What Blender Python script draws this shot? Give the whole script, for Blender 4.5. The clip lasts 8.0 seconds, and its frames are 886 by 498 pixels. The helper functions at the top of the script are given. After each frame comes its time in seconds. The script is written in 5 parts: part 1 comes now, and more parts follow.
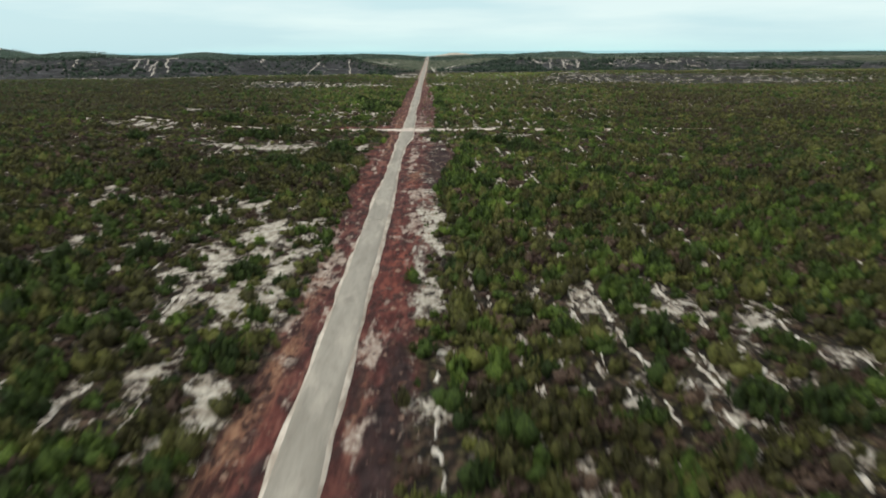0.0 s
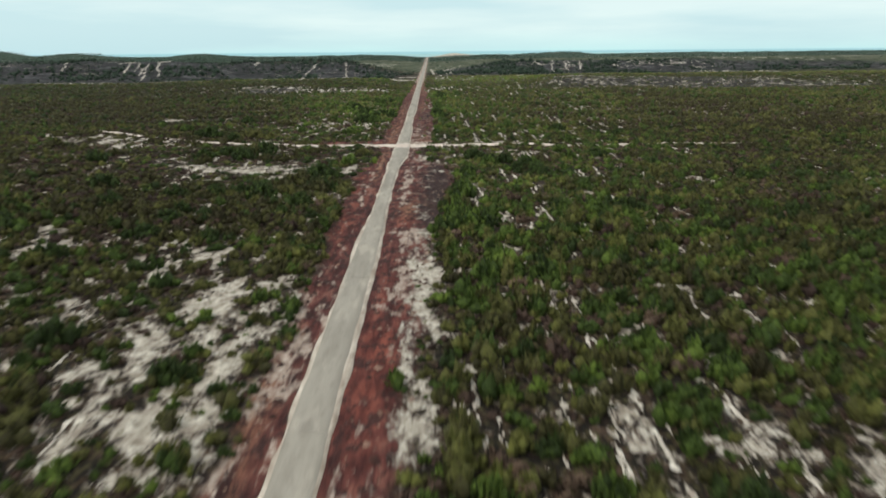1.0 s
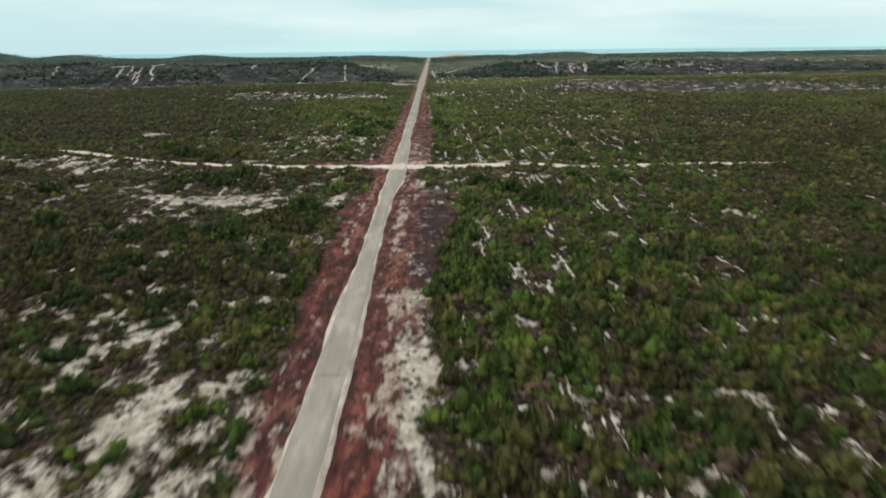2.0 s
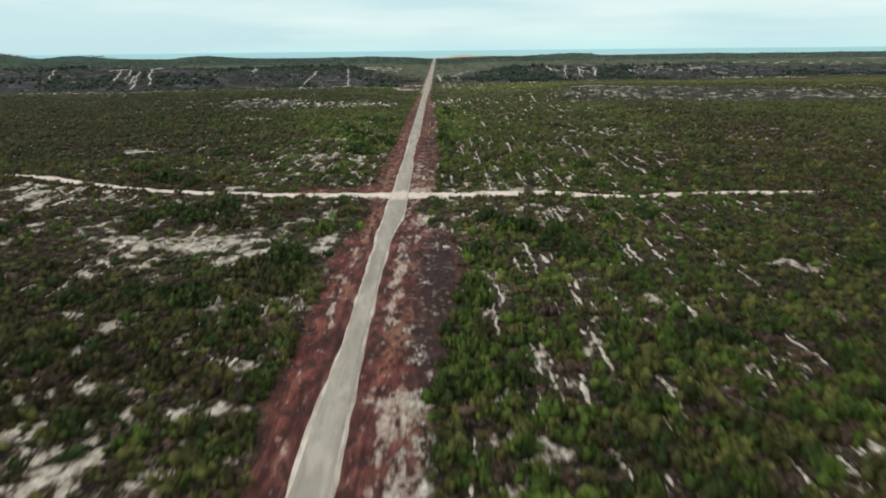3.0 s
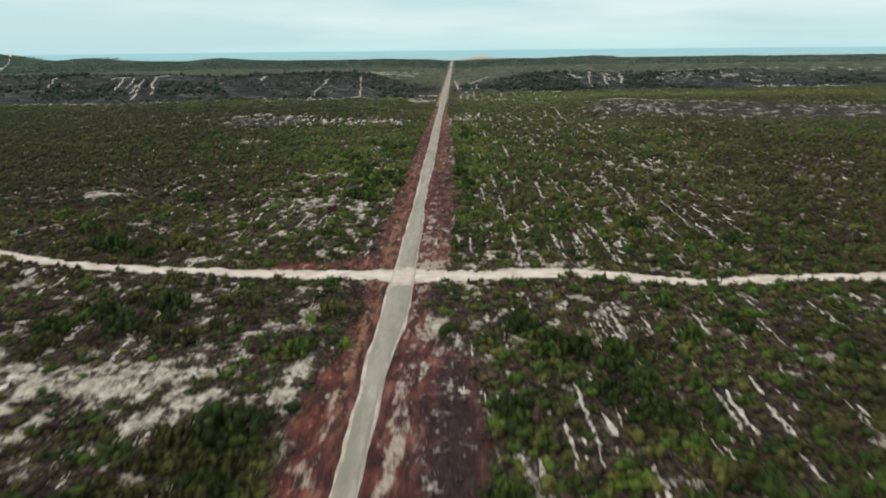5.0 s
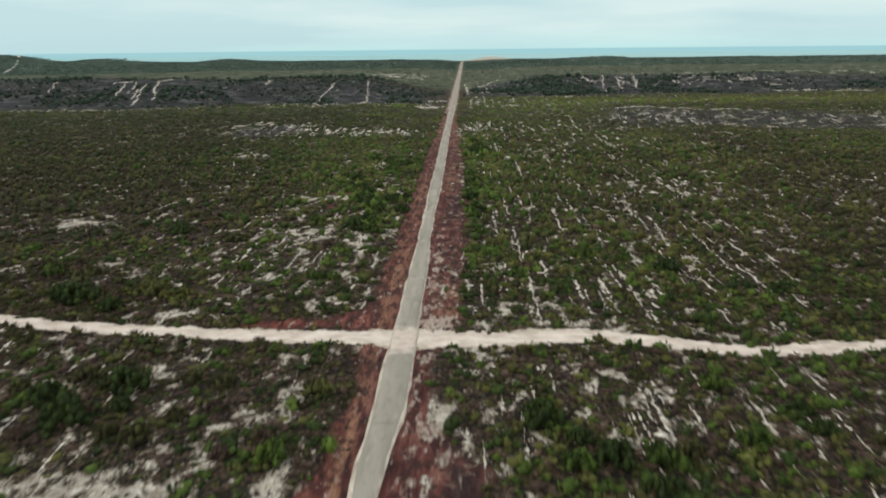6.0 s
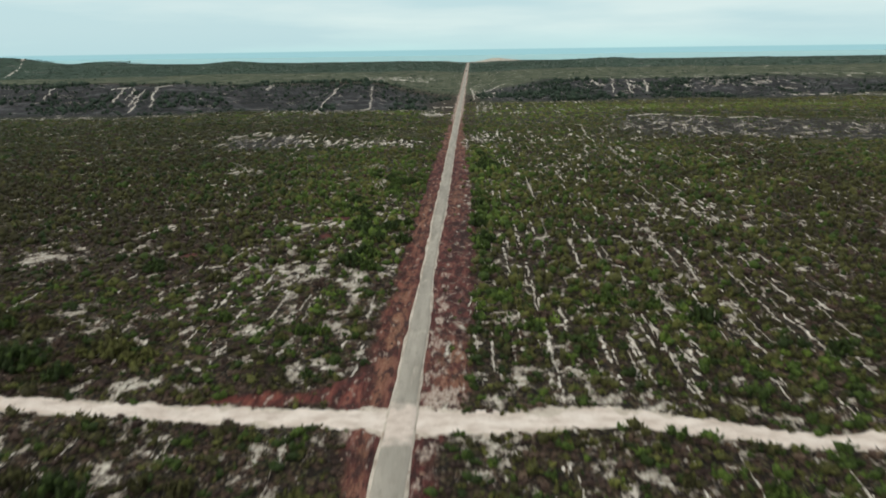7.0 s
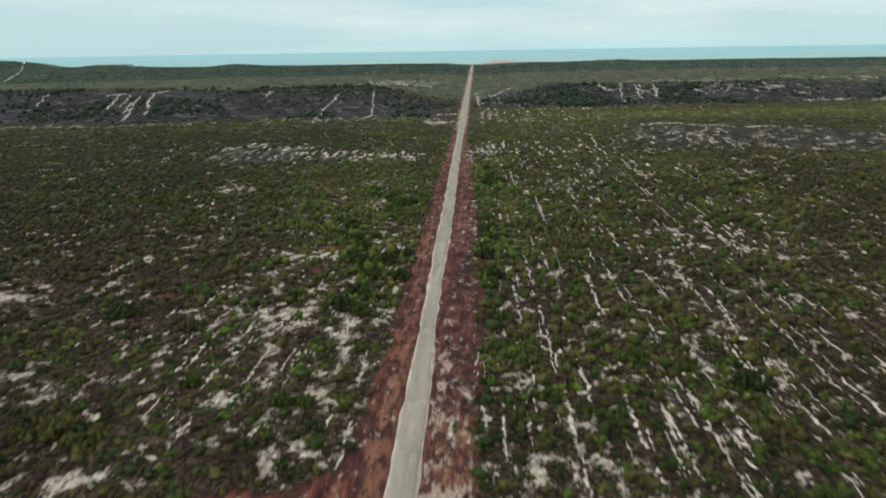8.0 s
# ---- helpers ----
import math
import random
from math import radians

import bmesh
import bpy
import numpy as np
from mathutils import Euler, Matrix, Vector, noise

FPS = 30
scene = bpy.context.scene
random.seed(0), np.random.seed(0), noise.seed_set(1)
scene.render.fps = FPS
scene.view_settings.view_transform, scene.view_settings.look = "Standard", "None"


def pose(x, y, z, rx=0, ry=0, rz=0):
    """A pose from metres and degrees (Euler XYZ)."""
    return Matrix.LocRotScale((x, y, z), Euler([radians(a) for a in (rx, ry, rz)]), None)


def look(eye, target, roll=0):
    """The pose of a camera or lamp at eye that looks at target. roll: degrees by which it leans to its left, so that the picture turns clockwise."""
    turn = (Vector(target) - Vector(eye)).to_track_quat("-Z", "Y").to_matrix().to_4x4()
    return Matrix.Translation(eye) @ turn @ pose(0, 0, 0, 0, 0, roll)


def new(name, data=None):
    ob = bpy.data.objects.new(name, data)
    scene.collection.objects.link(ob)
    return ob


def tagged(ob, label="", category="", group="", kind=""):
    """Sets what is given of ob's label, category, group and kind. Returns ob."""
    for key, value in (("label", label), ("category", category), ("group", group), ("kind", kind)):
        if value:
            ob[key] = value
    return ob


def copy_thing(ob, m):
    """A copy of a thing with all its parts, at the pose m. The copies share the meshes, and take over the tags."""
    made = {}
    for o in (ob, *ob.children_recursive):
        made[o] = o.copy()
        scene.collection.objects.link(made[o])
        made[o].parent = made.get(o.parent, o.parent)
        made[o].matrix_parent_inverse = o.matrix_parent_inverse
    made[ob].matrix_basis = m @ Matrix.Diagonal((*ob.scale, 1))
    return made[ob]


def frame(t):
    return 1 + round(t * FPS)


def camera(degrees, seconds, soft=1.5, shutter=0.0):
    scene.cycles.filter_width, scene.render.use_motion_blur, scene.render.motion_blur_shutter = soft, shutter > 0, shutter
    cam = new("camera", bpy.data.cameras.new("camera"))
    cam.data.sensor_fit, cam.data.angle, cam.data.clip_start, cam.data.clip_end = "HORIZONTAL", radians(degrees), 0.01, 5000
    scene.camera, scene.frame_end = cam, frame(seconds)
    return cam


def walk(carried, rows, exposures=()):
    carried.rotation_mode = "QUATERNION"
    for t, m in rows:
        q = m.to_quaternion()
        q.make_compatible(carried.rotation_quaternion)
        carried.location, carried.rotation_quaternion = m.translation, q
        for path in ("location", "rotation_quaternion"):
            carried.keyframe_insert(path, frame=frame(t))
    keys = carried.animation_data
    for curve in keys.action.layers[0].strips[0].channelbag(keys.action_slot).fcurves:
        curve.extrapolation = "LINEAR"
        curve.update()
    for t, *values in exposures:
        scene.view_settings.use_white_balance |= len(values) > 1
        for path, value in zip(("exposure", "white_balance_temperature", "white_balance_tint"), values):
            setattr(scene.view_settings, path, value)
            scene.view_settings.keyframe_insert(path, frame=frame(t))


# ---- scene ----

# ---------------------------------------------------------------- camera
cam = camera(63.0, 8.0, 1.9, 0.9)
ROWS = [
    (0.0, 6.230, -0.226, 18.820, -0.885, -15.480, -0.3),
    (0.5, 6.579, 7.932, 19.558, -0.855, -15.488, -0.4),
    (1.0, 6.926, 16.346, 20.424, -0.855, -15.488, -0.5),
    (1.5, 7.318, 24.438, 21.370, -0.795, -15.515, -0.6),
    (3.0, 7.833, 48.776, 25.177, -0.230, -15.541, -0.6),
    (3.5, 7.925, 56.617, 26.285, 0.068, -15.547, -0.6),
    (4.0, 8.009, 64.708, 27.554, 0.424, -15.544, -0.6),
    (4.5, 8.046, 72.471, 28.766, 0.751, -15.541, -0.6),
    (6.0, 8.021, 95.738, 33.283, 1.884, -15.633, -0.6),
    (6.5, 7.881, 103.240, 34.426, 2.153, -15.636, -0.7),
    (7.0, 7.781, 110.885, 35.754, 2.391, -15.604, -0.8),
    (7.5, 7.657, 118.115, 37.082, 2.541, -15.665, -0.8),
    (8.0, 7.397, 125.735, 37.984, 2.717, -15.516, -0.9),
]
walk(cam, [(t, pose(x, y, z, 0, 0, yaw) @ pose(0, 0, 0, 90 + pitch) @ pose(0, 0, 0, 0, 0, roll))
           for t, x, y, z, yaw, pitch, roll in ROWS], [(0.0, 0.08), (4.0, 0.02), (8.0, -0.10)])

# ---------------------------------------------------------------- world and sun
SUN_EL, SUN_AZ = 50.0, 250.0


def build_world():
    world = bpy.data.worlds.new("overcast_sky")
    scene.world = world
    world.use_nodes = True
    nt = world.node_tree
    nt.nodes.clear()
    N, L = nt.nodes.new, nt.links.new
    out, bg = N("ShaderNodeOutputWorld"), N("ShaderNodeBackground")
    L(bg.outputs[0], out.inputs[0])
    sky = N("ShaderNodeTexSky")
    sky.sky_type, sky.sun_disc = "NISHITA", False
    sky.sun_elevation, sky.sun_rotation = radians(SUN_EL), radians(SUN_AZ)
    sky.dust_density, sky.air_density = 2.0, 1.0
    dim = N("ShaderNodeVectorMath")
    dim.operation = "SCALE"
    dim.inputs["Scale"].default_value = 0.08
    L(sky.outputs[0], dim.inputs[0])
    tc, sep = N("ShaderNodeTexCoord"), N("ShaderNodeSeparateXYZ")
    L(tc.outputs["Generated"], sep.inputs[0])
    # cloud deck: pale near the horizon, greyer streaks above
    ramp = N("ShaderNodeValToRGB")
    up = N("ShaderNodeMapRange")
    up.inputs["From Min"].default_value, up.inputs["From Max"].default_value = -0.01, 0.30
    L(sep.outputs["Z"], up.inputs["Value"])
    L(up.outputs[0], ramp.inputs[0])
    e = ramp.color_ramp.elements
    e[0].position, e[0].color = 0.025, (0.54, 0.80, 0.80, 1)
    e[1].position, e[1].color = 1.0, (0.80, 0.76, 0.70, 1)
    for at, c in ((0.11, (0.68, 0.84, 0.83, 1)), (0.36, (0.66, 0.78, 0.79, 1))):
        e.new(at).color = c
    mp = N("ShaderNodeMapping")
    mp.inputs["Scale"].default_value = (2.0, 2.0, 15.0)
    mp.inputs["Rotation"].default_value = (0.0, radians(1.0), 0.0)
    L(tc.outputs["Generated"], mp.inputs[0])
    nz = N("ShaderNodeTexNoise")
    nz.inputs["Scale"].default_value, nz.inputs["Detail"].default_value = 1.6, 5.0
    nz.inputs["Roughness"].default_value = 0.5
    L(mp.outputs[0], nz.inputs[0])
    far = N("ShaderNodeMapRange")
    far.inputs["From Min"].default_value, far.inputs["From Max"].default_value = 0.15, -0.5
    far.inputs["To Max"].default_value = 0.16
    L(sep.outputs["X"], far.inputs["Value"])
    tilt = N("ShaderNodeMath")
    L(nz.outputs[0], tilt.inputs[0])
    L(far.outputs[0], tilt.inputs[1])
    cl = N("ShaderNodeMapRange")
    cl.inputs["From Min"].default_value, cl.inputs["From Max"].default_value = 0.42, 0.68
    cl.inputs["To Max"].default_value = 0.85
    L(tilt.outputs[0], cl.inputs["Value"])
    grey = N("ShaderNodeMix")
    grey.data_type = "RGBA"
    L(cl.outputs[0], grey.inputs["Factor"])
    L(ramp.outputs[0], grey.inputs["A"])
    grey.inputs["B"].default_value = (0.50, 0.70, 0.74, 1)
    mix = N("ShaderNodeMix")
    mix.data_type = "RGBA"
    mix.inputs["Factor"].default_value = 0.9
    L(dim.outputs[0], mix.inputs["A"])
    L(grey.outputs["Result"], mix.inputs["B"])
    # open sea beyond the reach of the modelled water
    low = N("ShaderNodeMapRange")
    low.inputs["From Min"].default_value, low.inputs["From Max"].default_value = -0.0028, -0.0042
    L(sep.outputs["Z"], low.inputs["Value"])
    sea = N("ShaderNodeMix")
    sea.data_type = "RGBA"
    L(low.outputs[0], sea.inputs["Factor"])
    L(mix.outputs["Result"], sea.inputs["A"])
    sea.inputs["B"].default_value = (0.32, 0.56, 0.60, 1)
    L(sea.outputs["Result"], bg.inputs["Color"])
    bg.inputs["Strength"].default_value = 1.16
    sun = new("sun", bpy.data.lights.new("sun", "SUN"))
    sun.data.energy, sun.data.angle, sun.data.color = 1.4, radians(12), (1.0, 0.88, 0.74)
    a, el = radians(SUN_AZ), radians(SUN_EL)
    way = Vector((math.sin(a) * math.cos(el), math.cos(a) * math.cos(el), math.sin(el)))
    sun.matrix_world = look(way * 200, (0, 0, 0))


build_world()

# ---------------------------------------------------------------- noise and terrain


def hashed(ix, iy, seed):
    h = (ix.astype(np.int64) * 374761393 + iy.astype(np.int64) * 668265263 + seed * 1442695041) & 0xFFFFFFFF
    h = ((h ^ (h >> 13)) * 1274126177) & 0xFFFFFFFF
    return ((h ^ (h >> 16)) & 0xFFFFFF) / float(0xFFFFFF)


def value_noise(x, y, seed):
    ix, iy = np.floor(x), np.floor(y)
    fx, fy = x - ix, y - iy
    fx, fy = fx * fx * (3 - 2 * fx), fy * fy * (3 - 2 * fy)
    a, b = hashed(ix, iy, seed), hashed(ix + 1, iy, seed)
    c, d = hashed(ix, iy + 1, seed), hashed(ix + 1, iy + 1, seed)
    return (a * (1 - fx) + b * fx) * (1 - fy) + (c * (1 - fx) + d * fx) * fy


def fbm(x, y, size, seed, octaves=3):
    """Smooth noise from 0 to 1 whose largest lumps are about size metres across."""
    total, amp, norm = 0.0, 1.0, 0.0
    for k in range(octaves):
        total = total + amp * value_noise(x / size * 2 ** k + 17.3 * k, y / size * 2 ** k - 9.1 * k, seed + k)
        norm += amp
        amp *= 0.5
    return total / norm


def step(a, b, v):
    s = np.clip((v - a) / (b - a), 0, 1)
    return s * s * (3 - 2 * s)


def lump(x, y, cx, cy, rx, ry):
    return np.exp(-((x - cx) / rx) ** 2 - ((y - cy) / ry) ** 2)


def dune_foot(x):
    """Where the old dune ridge begins to rise, as a distance along the road."""
    line = np.interp(x, (-400, -255, -165, -125, -95, -70, -32, -6, 6, 30, 84, 145, 219, 265, 300, 500),
                     (500, 508, 514, 540, 534, 521, 530, 534, 598, 603, 602, 618, 619, 636, 656, 682))
    return line + 9 * (fbm(x, x * 0, 40, 27) - 0.5)


def terrain(x, y):
    """Height of the ground."""
    x, y = np.asarray(x, float), np.asarray(y, float)
    off = step(3.0, 14.0, np.abs(x))                      # 0 along the road
    h = 4.2 * lump(x, y, -78, 150, 34, 60)                # swell of old dune beside the plain
    h = h + (fbm(x, y, 40, 3) - 0.5) * 1.6 * off * step(10, 60, np.abs(x))
    h = h + (fbm(x, y, 7, 5) - 0.5) * 0.7 * step(4, 9, np.abs(x))
    h = h + (fbm(x, y, 2.2, 8) - 0.5) * 0.35 * step(1.6, 3.0, np.abs(x))
    # low banks across the plain
    wave = 10 * (fbm(x, y, 60, 11) - 0.5)
    tail = 1 - step(470, 590, y)
    h = h + 4.2 * step(386, 434, y + wave) * tail * step(45, 95, x)
    h = h + 2.0 * step(376, 410, y + wave) * tail * step(-8, -30, x) * (1 - step(-120, -200, x))
    # old dune ridge with a gap where the road goes through
    left = step(-8, -75, x) * (11.0 + 4 * (fbm(x, y * 0, 120, 22) - 0.5))
    right = step(12, 80, x) * (9.2 + 4 * (fbm(x, y * 0, 120, 23) - 0.5))
    foot = dune_foot(x)
    h = h + left * step(foot, foot + 112, y) * (1 - 0.68 * step(665, 790, y))
    h = h + right * step(foot, foot + 122, y) * (1 - 0.6 * step(750, 880, y))
    h = h + 1.6 * (fbm(x, y, 25, 24) - 0.5) * step(foot, foot + 50, y) * off
    h = h + 5.0 * (fbm(x, y * 0.5, 34, 26, 2) - 0.62) * step(12, 60, np.abs(x)) * step(foot + 10, foot + 50, y) * (1 - step(660, 740, y))
    # coastal ridge, then the beach and the sea bed
    crest = np.interp(x, (-1100, -916, -885, -861, -839, -795, -749, -721, -687, -664, -600, -538, -494, -466, -428, -384, -297, -145, -80, -37, 20, 80, 112, 176, 239, 270, 302, 334, 489),
                      (26, 25, 23, 18, 11, 7, 11, 15, 14.5, 7.5, 6, 6, 8, 11.5, 9, 5, 4, 6.2, 6.2, 4.5, 1, 1, 5.5, 5, 8, 10.5, 9, 4.5, 7)) - 3.6 + 2.4 * (fbm(x, y * 0, 30, 31, 2) - 0.5)
    h = h + crest * np.exp(-((y - 1540) / 170) ** 2) * (0.45 + 0.55 * step(2, 30, np.abs(x)))
    h = h + 6.0 * lump(x, y, 62, 1880, 40, 80)            # white foredune
    h = h + 2 * step(1000, 1300, y) * (1 - step(1700, 1950, y)) - 9 * step(1850, 2250, y)
    return h


# ---------------------------------------------------------------- where sand, red soil and tracks lie
# broad thin cover: x, y, half width, half length, cover
SAND_NEAR = [
    (-11, 66, 8.5, 25, 0.52), (-17, 86, 9, 14, 0.44), (-25, 70, 9, 14, 0.42), (-34, 92, 12, 10, 0.37),
    (-27, 96, 12, 8, 0.33), (-10, 36, 6, 8, 0.46), (-19, 33, 5, 6, 0.48), (6.4, 80, 1.5, 20, 0.74),
    (5.9, 58, 1.4, 10, 0.68), (23, 53, 9, 8, 0.32), (30, 46, 8, 9, 0.30), (-24, 141, 14, 8, 0.50),
]
SAND_MID = [
    (-25, 145, 5, 3, 0.60), (-19, 145.5, 3.5, 3, 0.70), (-14.5, 149, 1.6, 4, 0.54), (-7, 147, 1.6, 5, 0.54),
    (-10, 142, 4.0, 6, 0.44), (-37, 144, 8, 6, 0.40), (-22, 134, 22, 14, 0.32), (-17, 114, 18, 12, 0.30),
    (-22, 160, 24, 12, 0.31), (22, 160, 20, 12, 0.25), (8.5, 166, 3, 5, 0.42), (-58, 164, 16, 9, 0.40), (55, 160, 16, 8, 0.26),
]
SAND_FAR = [
    (-24, 208, 26, 30, 0.26), (-40, 203, 18, 8, 0.28), (-62, 232, 16, 12, 0.26), (-27, 258, 10, 8, 0.38), (-16, 233, 9, 14, 0.33), (-12, 272, 8, 16, 0.36),
    (15, 184, 9, 6, 0.50), (22, 180.5, 9, 3, 0.5), (58, 265, 12, 10, 0.31), (38, 208, 26, 24, 0.22), (52, 228, 18, 16, 0.19), (-60, 325, 10, 8, 0.36), (-16, 308, 9, 12, 0.34),
]
SAND_DUNE = [
    (-78, 402, 18, 16, 0.20), (-40, 389, 26, 10, 0.27), (13, 405, 12, 20, 0.36), (33, 332, 8, 8, 0.40), (130, 414, 70, 20, 0.24),
    (210, 405, 60, 18, 0.24), (-62, 522, 60, 9, 0.26), (-170, 512, 60, 5, 0.36), (-13, 512, 7, 16, 0.62), (14, 560, 8, 40, 0.40), (118, 690, 16, 24, 0.34),
    (215, 690, 40, 20, 0.36), (265, 645, 30, 7, 0.55), (-260, 720, 60, 20, 0.40), (190, 770, 90, 20, 0.32),
]
# open patches of sand: x, y, half width, half length
PATCHES_START = [
    (-15.3, 33, 0.9, 1.2), (-14.3, 36, 0.9, 1.2), (30.7, 41, 0.9, 1.2), (27.2, 41, 1.0, 1.2), (-10.7, 41, 1.0, 1.5), (22.7, 45, 1.1, 1.2),
    (-6.8, 45, 1.1, 1.3), (12.5, 45, 0.7, 1.9), (24.8, 46, 0.9, 1.2), (-9.6, 47, 1.6, 1.8), (-12.8, 49, 1.1, 1.8), (38.4, 49, 0.7, 1.3),
    (36.6, 50, 0.9, 1.4), (34.8, 52, 0.8, 1.4), (-13.2, 53, 0.9, 1.5), (-9.9, 53, 1.8, 4.1), (21.3, 56, 1.2, 2.3), (-27.8, 57, 1.6, 1.8),
    (20.3, 60, 0.7, 1.3), (-7.1, 62, 1.2, 5.6), (-11.1, 63, 1.3, 3.5), (-24.6, 72, 0.7, 1.7), (-6.5, 73, 1.2, 4.6), (-10.7, 74, 1.8, 5.6),
]
PATCHES_LEVEL = [
    (-33.8, 86, 1.4, 2.6), (-14.5, 88, 1.0, 7.0), (-25.5, 94, 1.2, 4.6), (-15.0, 96, 1.2, 1.2), (-8.6, 96, 1.7, 1.2), (-10.9, 96, 1.2, 3.5),
    (-18.9, 100, 1.7, 1.5), (-37.9, 101, 1.9, 4.0), (15.3, 102, 0.7, 1.6), (-27.5, 104, 0.7, 1.4), (3.8, 119, 0.7, 1.5), (-12.6, 123, 1.0, 1.2),
    (-15.9, 135, 0.7, 3.3), (-45.1, 135, 1.4, 2.1), (16.0, 136, 0.7, 1.8), (-27.3, 136, 1.1, 4.7), (-18.9, 137, 0.7, 1.5), (20.1, 138, 1.4, 1.2),
    (17.2, 139, 0.7, 1.9), (-10.4, 139, 0.8, 4.3), (-31.4, 140, 1.3, 2.9), (-24.0, 140, 1.7, 1.7), (-7.0, 141, 0.7, 3.4), (-28.1, 143, 1.1, 1.2),
]
PATCHES_CROSSING = [
    (-36.6, 143, 1.0, 1.9), (38.4, 144, 0.8, 2.0), (-6.6, 145, 1.0, 3.1), (-19.7, 146, 2.9, 3.0), (-34.3, 148, 1.1, 3.3), (8.0, 152, 1.0, 1.3),
    (-14.8, 154, 1.3, 1.2), (-5.0, 155, 0.7, 2.1), (5.4, 157, 1.2, 3.4), (8.8, 156, 1.9, 1.7), (14.2, 156, 0.8, 2.7), (-54.4, 158, 2.1, 4.5),
    (-4.9, 158, 1.2, 1.7), (25.1, 160, 1.5, 1.7), (-10.5, 161, 0.9, 1.9), (52.3, 161, 2.3, 3.5), (6.3, 162, 0.9, 1.4), (59.8, 166, 2.5, 3.0),
    (-35.5, 168, 1.3, 1.2), (-63.0, 169, 2.0, 5.3), (18.1, 170, 1.1, 1.6), (-21.7, 171, 1.1, 1.2), (-32.8, 172, 0.9, 3.4), (-39.7, 173, 0.9, 1.6),
]
PATCHES_BEYOND = [
    (14.4, 181, 3.9, 1.3), (-36.2, 181, 1.4, 1.4), (-29.0, 182, 3.0, 2.5), (-31.7, 182, 1.1, 2.0), (25.7, 182, 2.7, 2.6), (18.1, 182, 1.1, 3.5),
    (-25.5, 183, 0.8, 2.1), (27.9, 183, 1.0, 1.4), (14.3, 183, 1.5, 2.3), (15.7, 185, 1.7, 3.7), (13.1, 187, 0.9, 3.5), (-12.9, 188, 1.4, 1.6),
    (-23.7, 189, 1.0, 1.2), (-11.1, 190, 1.9, 2.3), (10.1, 193, 0.9, 3.0), (-22.0, 198, 2.1, 2.8), (-29.5, 199, 0.8, 1.5), (-25.3, 201, 0.8, 1.7),
    (-47.4, 203, 3.4, 1.4), (43.6, 204, 1.1, 2.3), (-41.1, 205, 1.7, 1.2), (11.0, 208, 1.0, 1.4), (41.6, 209, 1.8, 3.3), (-9.5, 209, 1.4, 3.0),
]
PATCHES_PLAIN = [
    (-26.9, 217, 1.2, 1.3), (-10.7, 219, 2.9, 7.2), (-45.4, 221, 1.8, 1.2), (-22.2, 223, 2.5, 3.8), (-58.4, 224, 1.8, 1.4), (40.0, 226, 2.4, 2.8),
    (61.0, 226, 2.0, 2.4), (-21.4, 227, 1.4, 3.6), (-69.4, 228, 1.4, 1.4), (56.6, 229, 2.5, 3.2), (46.0, 229, 1.2, 2.1), (-47.5, 231, 1.4, 1.6),
    (-66.3, 232, 1.7, 1.6), (33.5, 233, 1.5, 2.4), (30.9, 233, 1.9, 3.4), (-25.3, 237, 1.1, 5.9), (-5.8, 237, 1.1, 3.4), (-58.7, 237, 1.2, 1.4),
    (-49.3, 238, 0.9, 1.4), (-64.4, 238, 1.3, 2.5), (57.0, 240, 1.4, 2.9), (-21.7, 242, 1.4, 4.4), (-30.7, 242, 2.3, 2.0), (63.0, 244, 1.5, 1.9),
]
PATCHES_FAR = [
    (-28.7, 246, 1.5, 2.2), (69.7, 248, 1.6, 2.4), (-26.3, 252, 1.6, 3.0), (-81.8, 256, 2.3, 2.2), (-44.4, 259, 1.6, 1.9), (-32.0, 260, 1.3, 2.0),
    (-25.6, 261, 2.4, 2.3), (60.6, 261, 3.0, 5.9), (-20.7, 262, 1.4, 2.0), (67.8, 262, 2.5, 4.1), (-49.8, 263, 1.0, 1.9), (-82.6, 265, 3.1, 1.8),
    (57.1, 265, 4.3, 6.6), (-13.0, 267, 1.7, 4.6), (-39.6, 269, 1.3, 2.7), (52.2, 273, 2.4, 3.5), (49.8, 279, 1.8, 3.8), (-26.2, 306, 1.2, 4.8),
    (-34.4, 307, 2.3, 5.0), (-16.0, 312, 1.2, 2.5), (-63.0, 324, 2.2, 6.5), (-55.5, 326, 1.9, 2.4), (50.0, 341, 0.9, 3.7), (-131.1, 364, 4.6, 4.4),
]
PATCHES = PATCHES_START + PATCHES_LEVEL + PATCHES_CROSSING + PATCHES_BEYOND + PATCHES_PLAIN + PATCHES_FAR


def track_y(x):
    """Middle line of the sandy track that crosses the road."""
    return np.interp(x, (-80, -70, -60, -52, -45, -35, -26, -13, 0, 9, 15, 21.5, 27, 33, 38, 44, 50, 61, 70, 90),
                     (184, 181.8, 179.3, 177.8, 177.0, 176.7, 176.5, 175.9, 175.2, 175.0, 175.7, 176.5, 175.2, 173.8, 172.4, 171.9, 172.9, 173.2, 175.2, 178)) \
        + 0.9 * (fbm(x, x * 0, 6, 48) - 0.5)


def track_end(x):
    """1 where the track lies open, fading to 0 at both ends."""
    return (1 - step(62, 78, -x)) * (1 - step(62, 80, x))


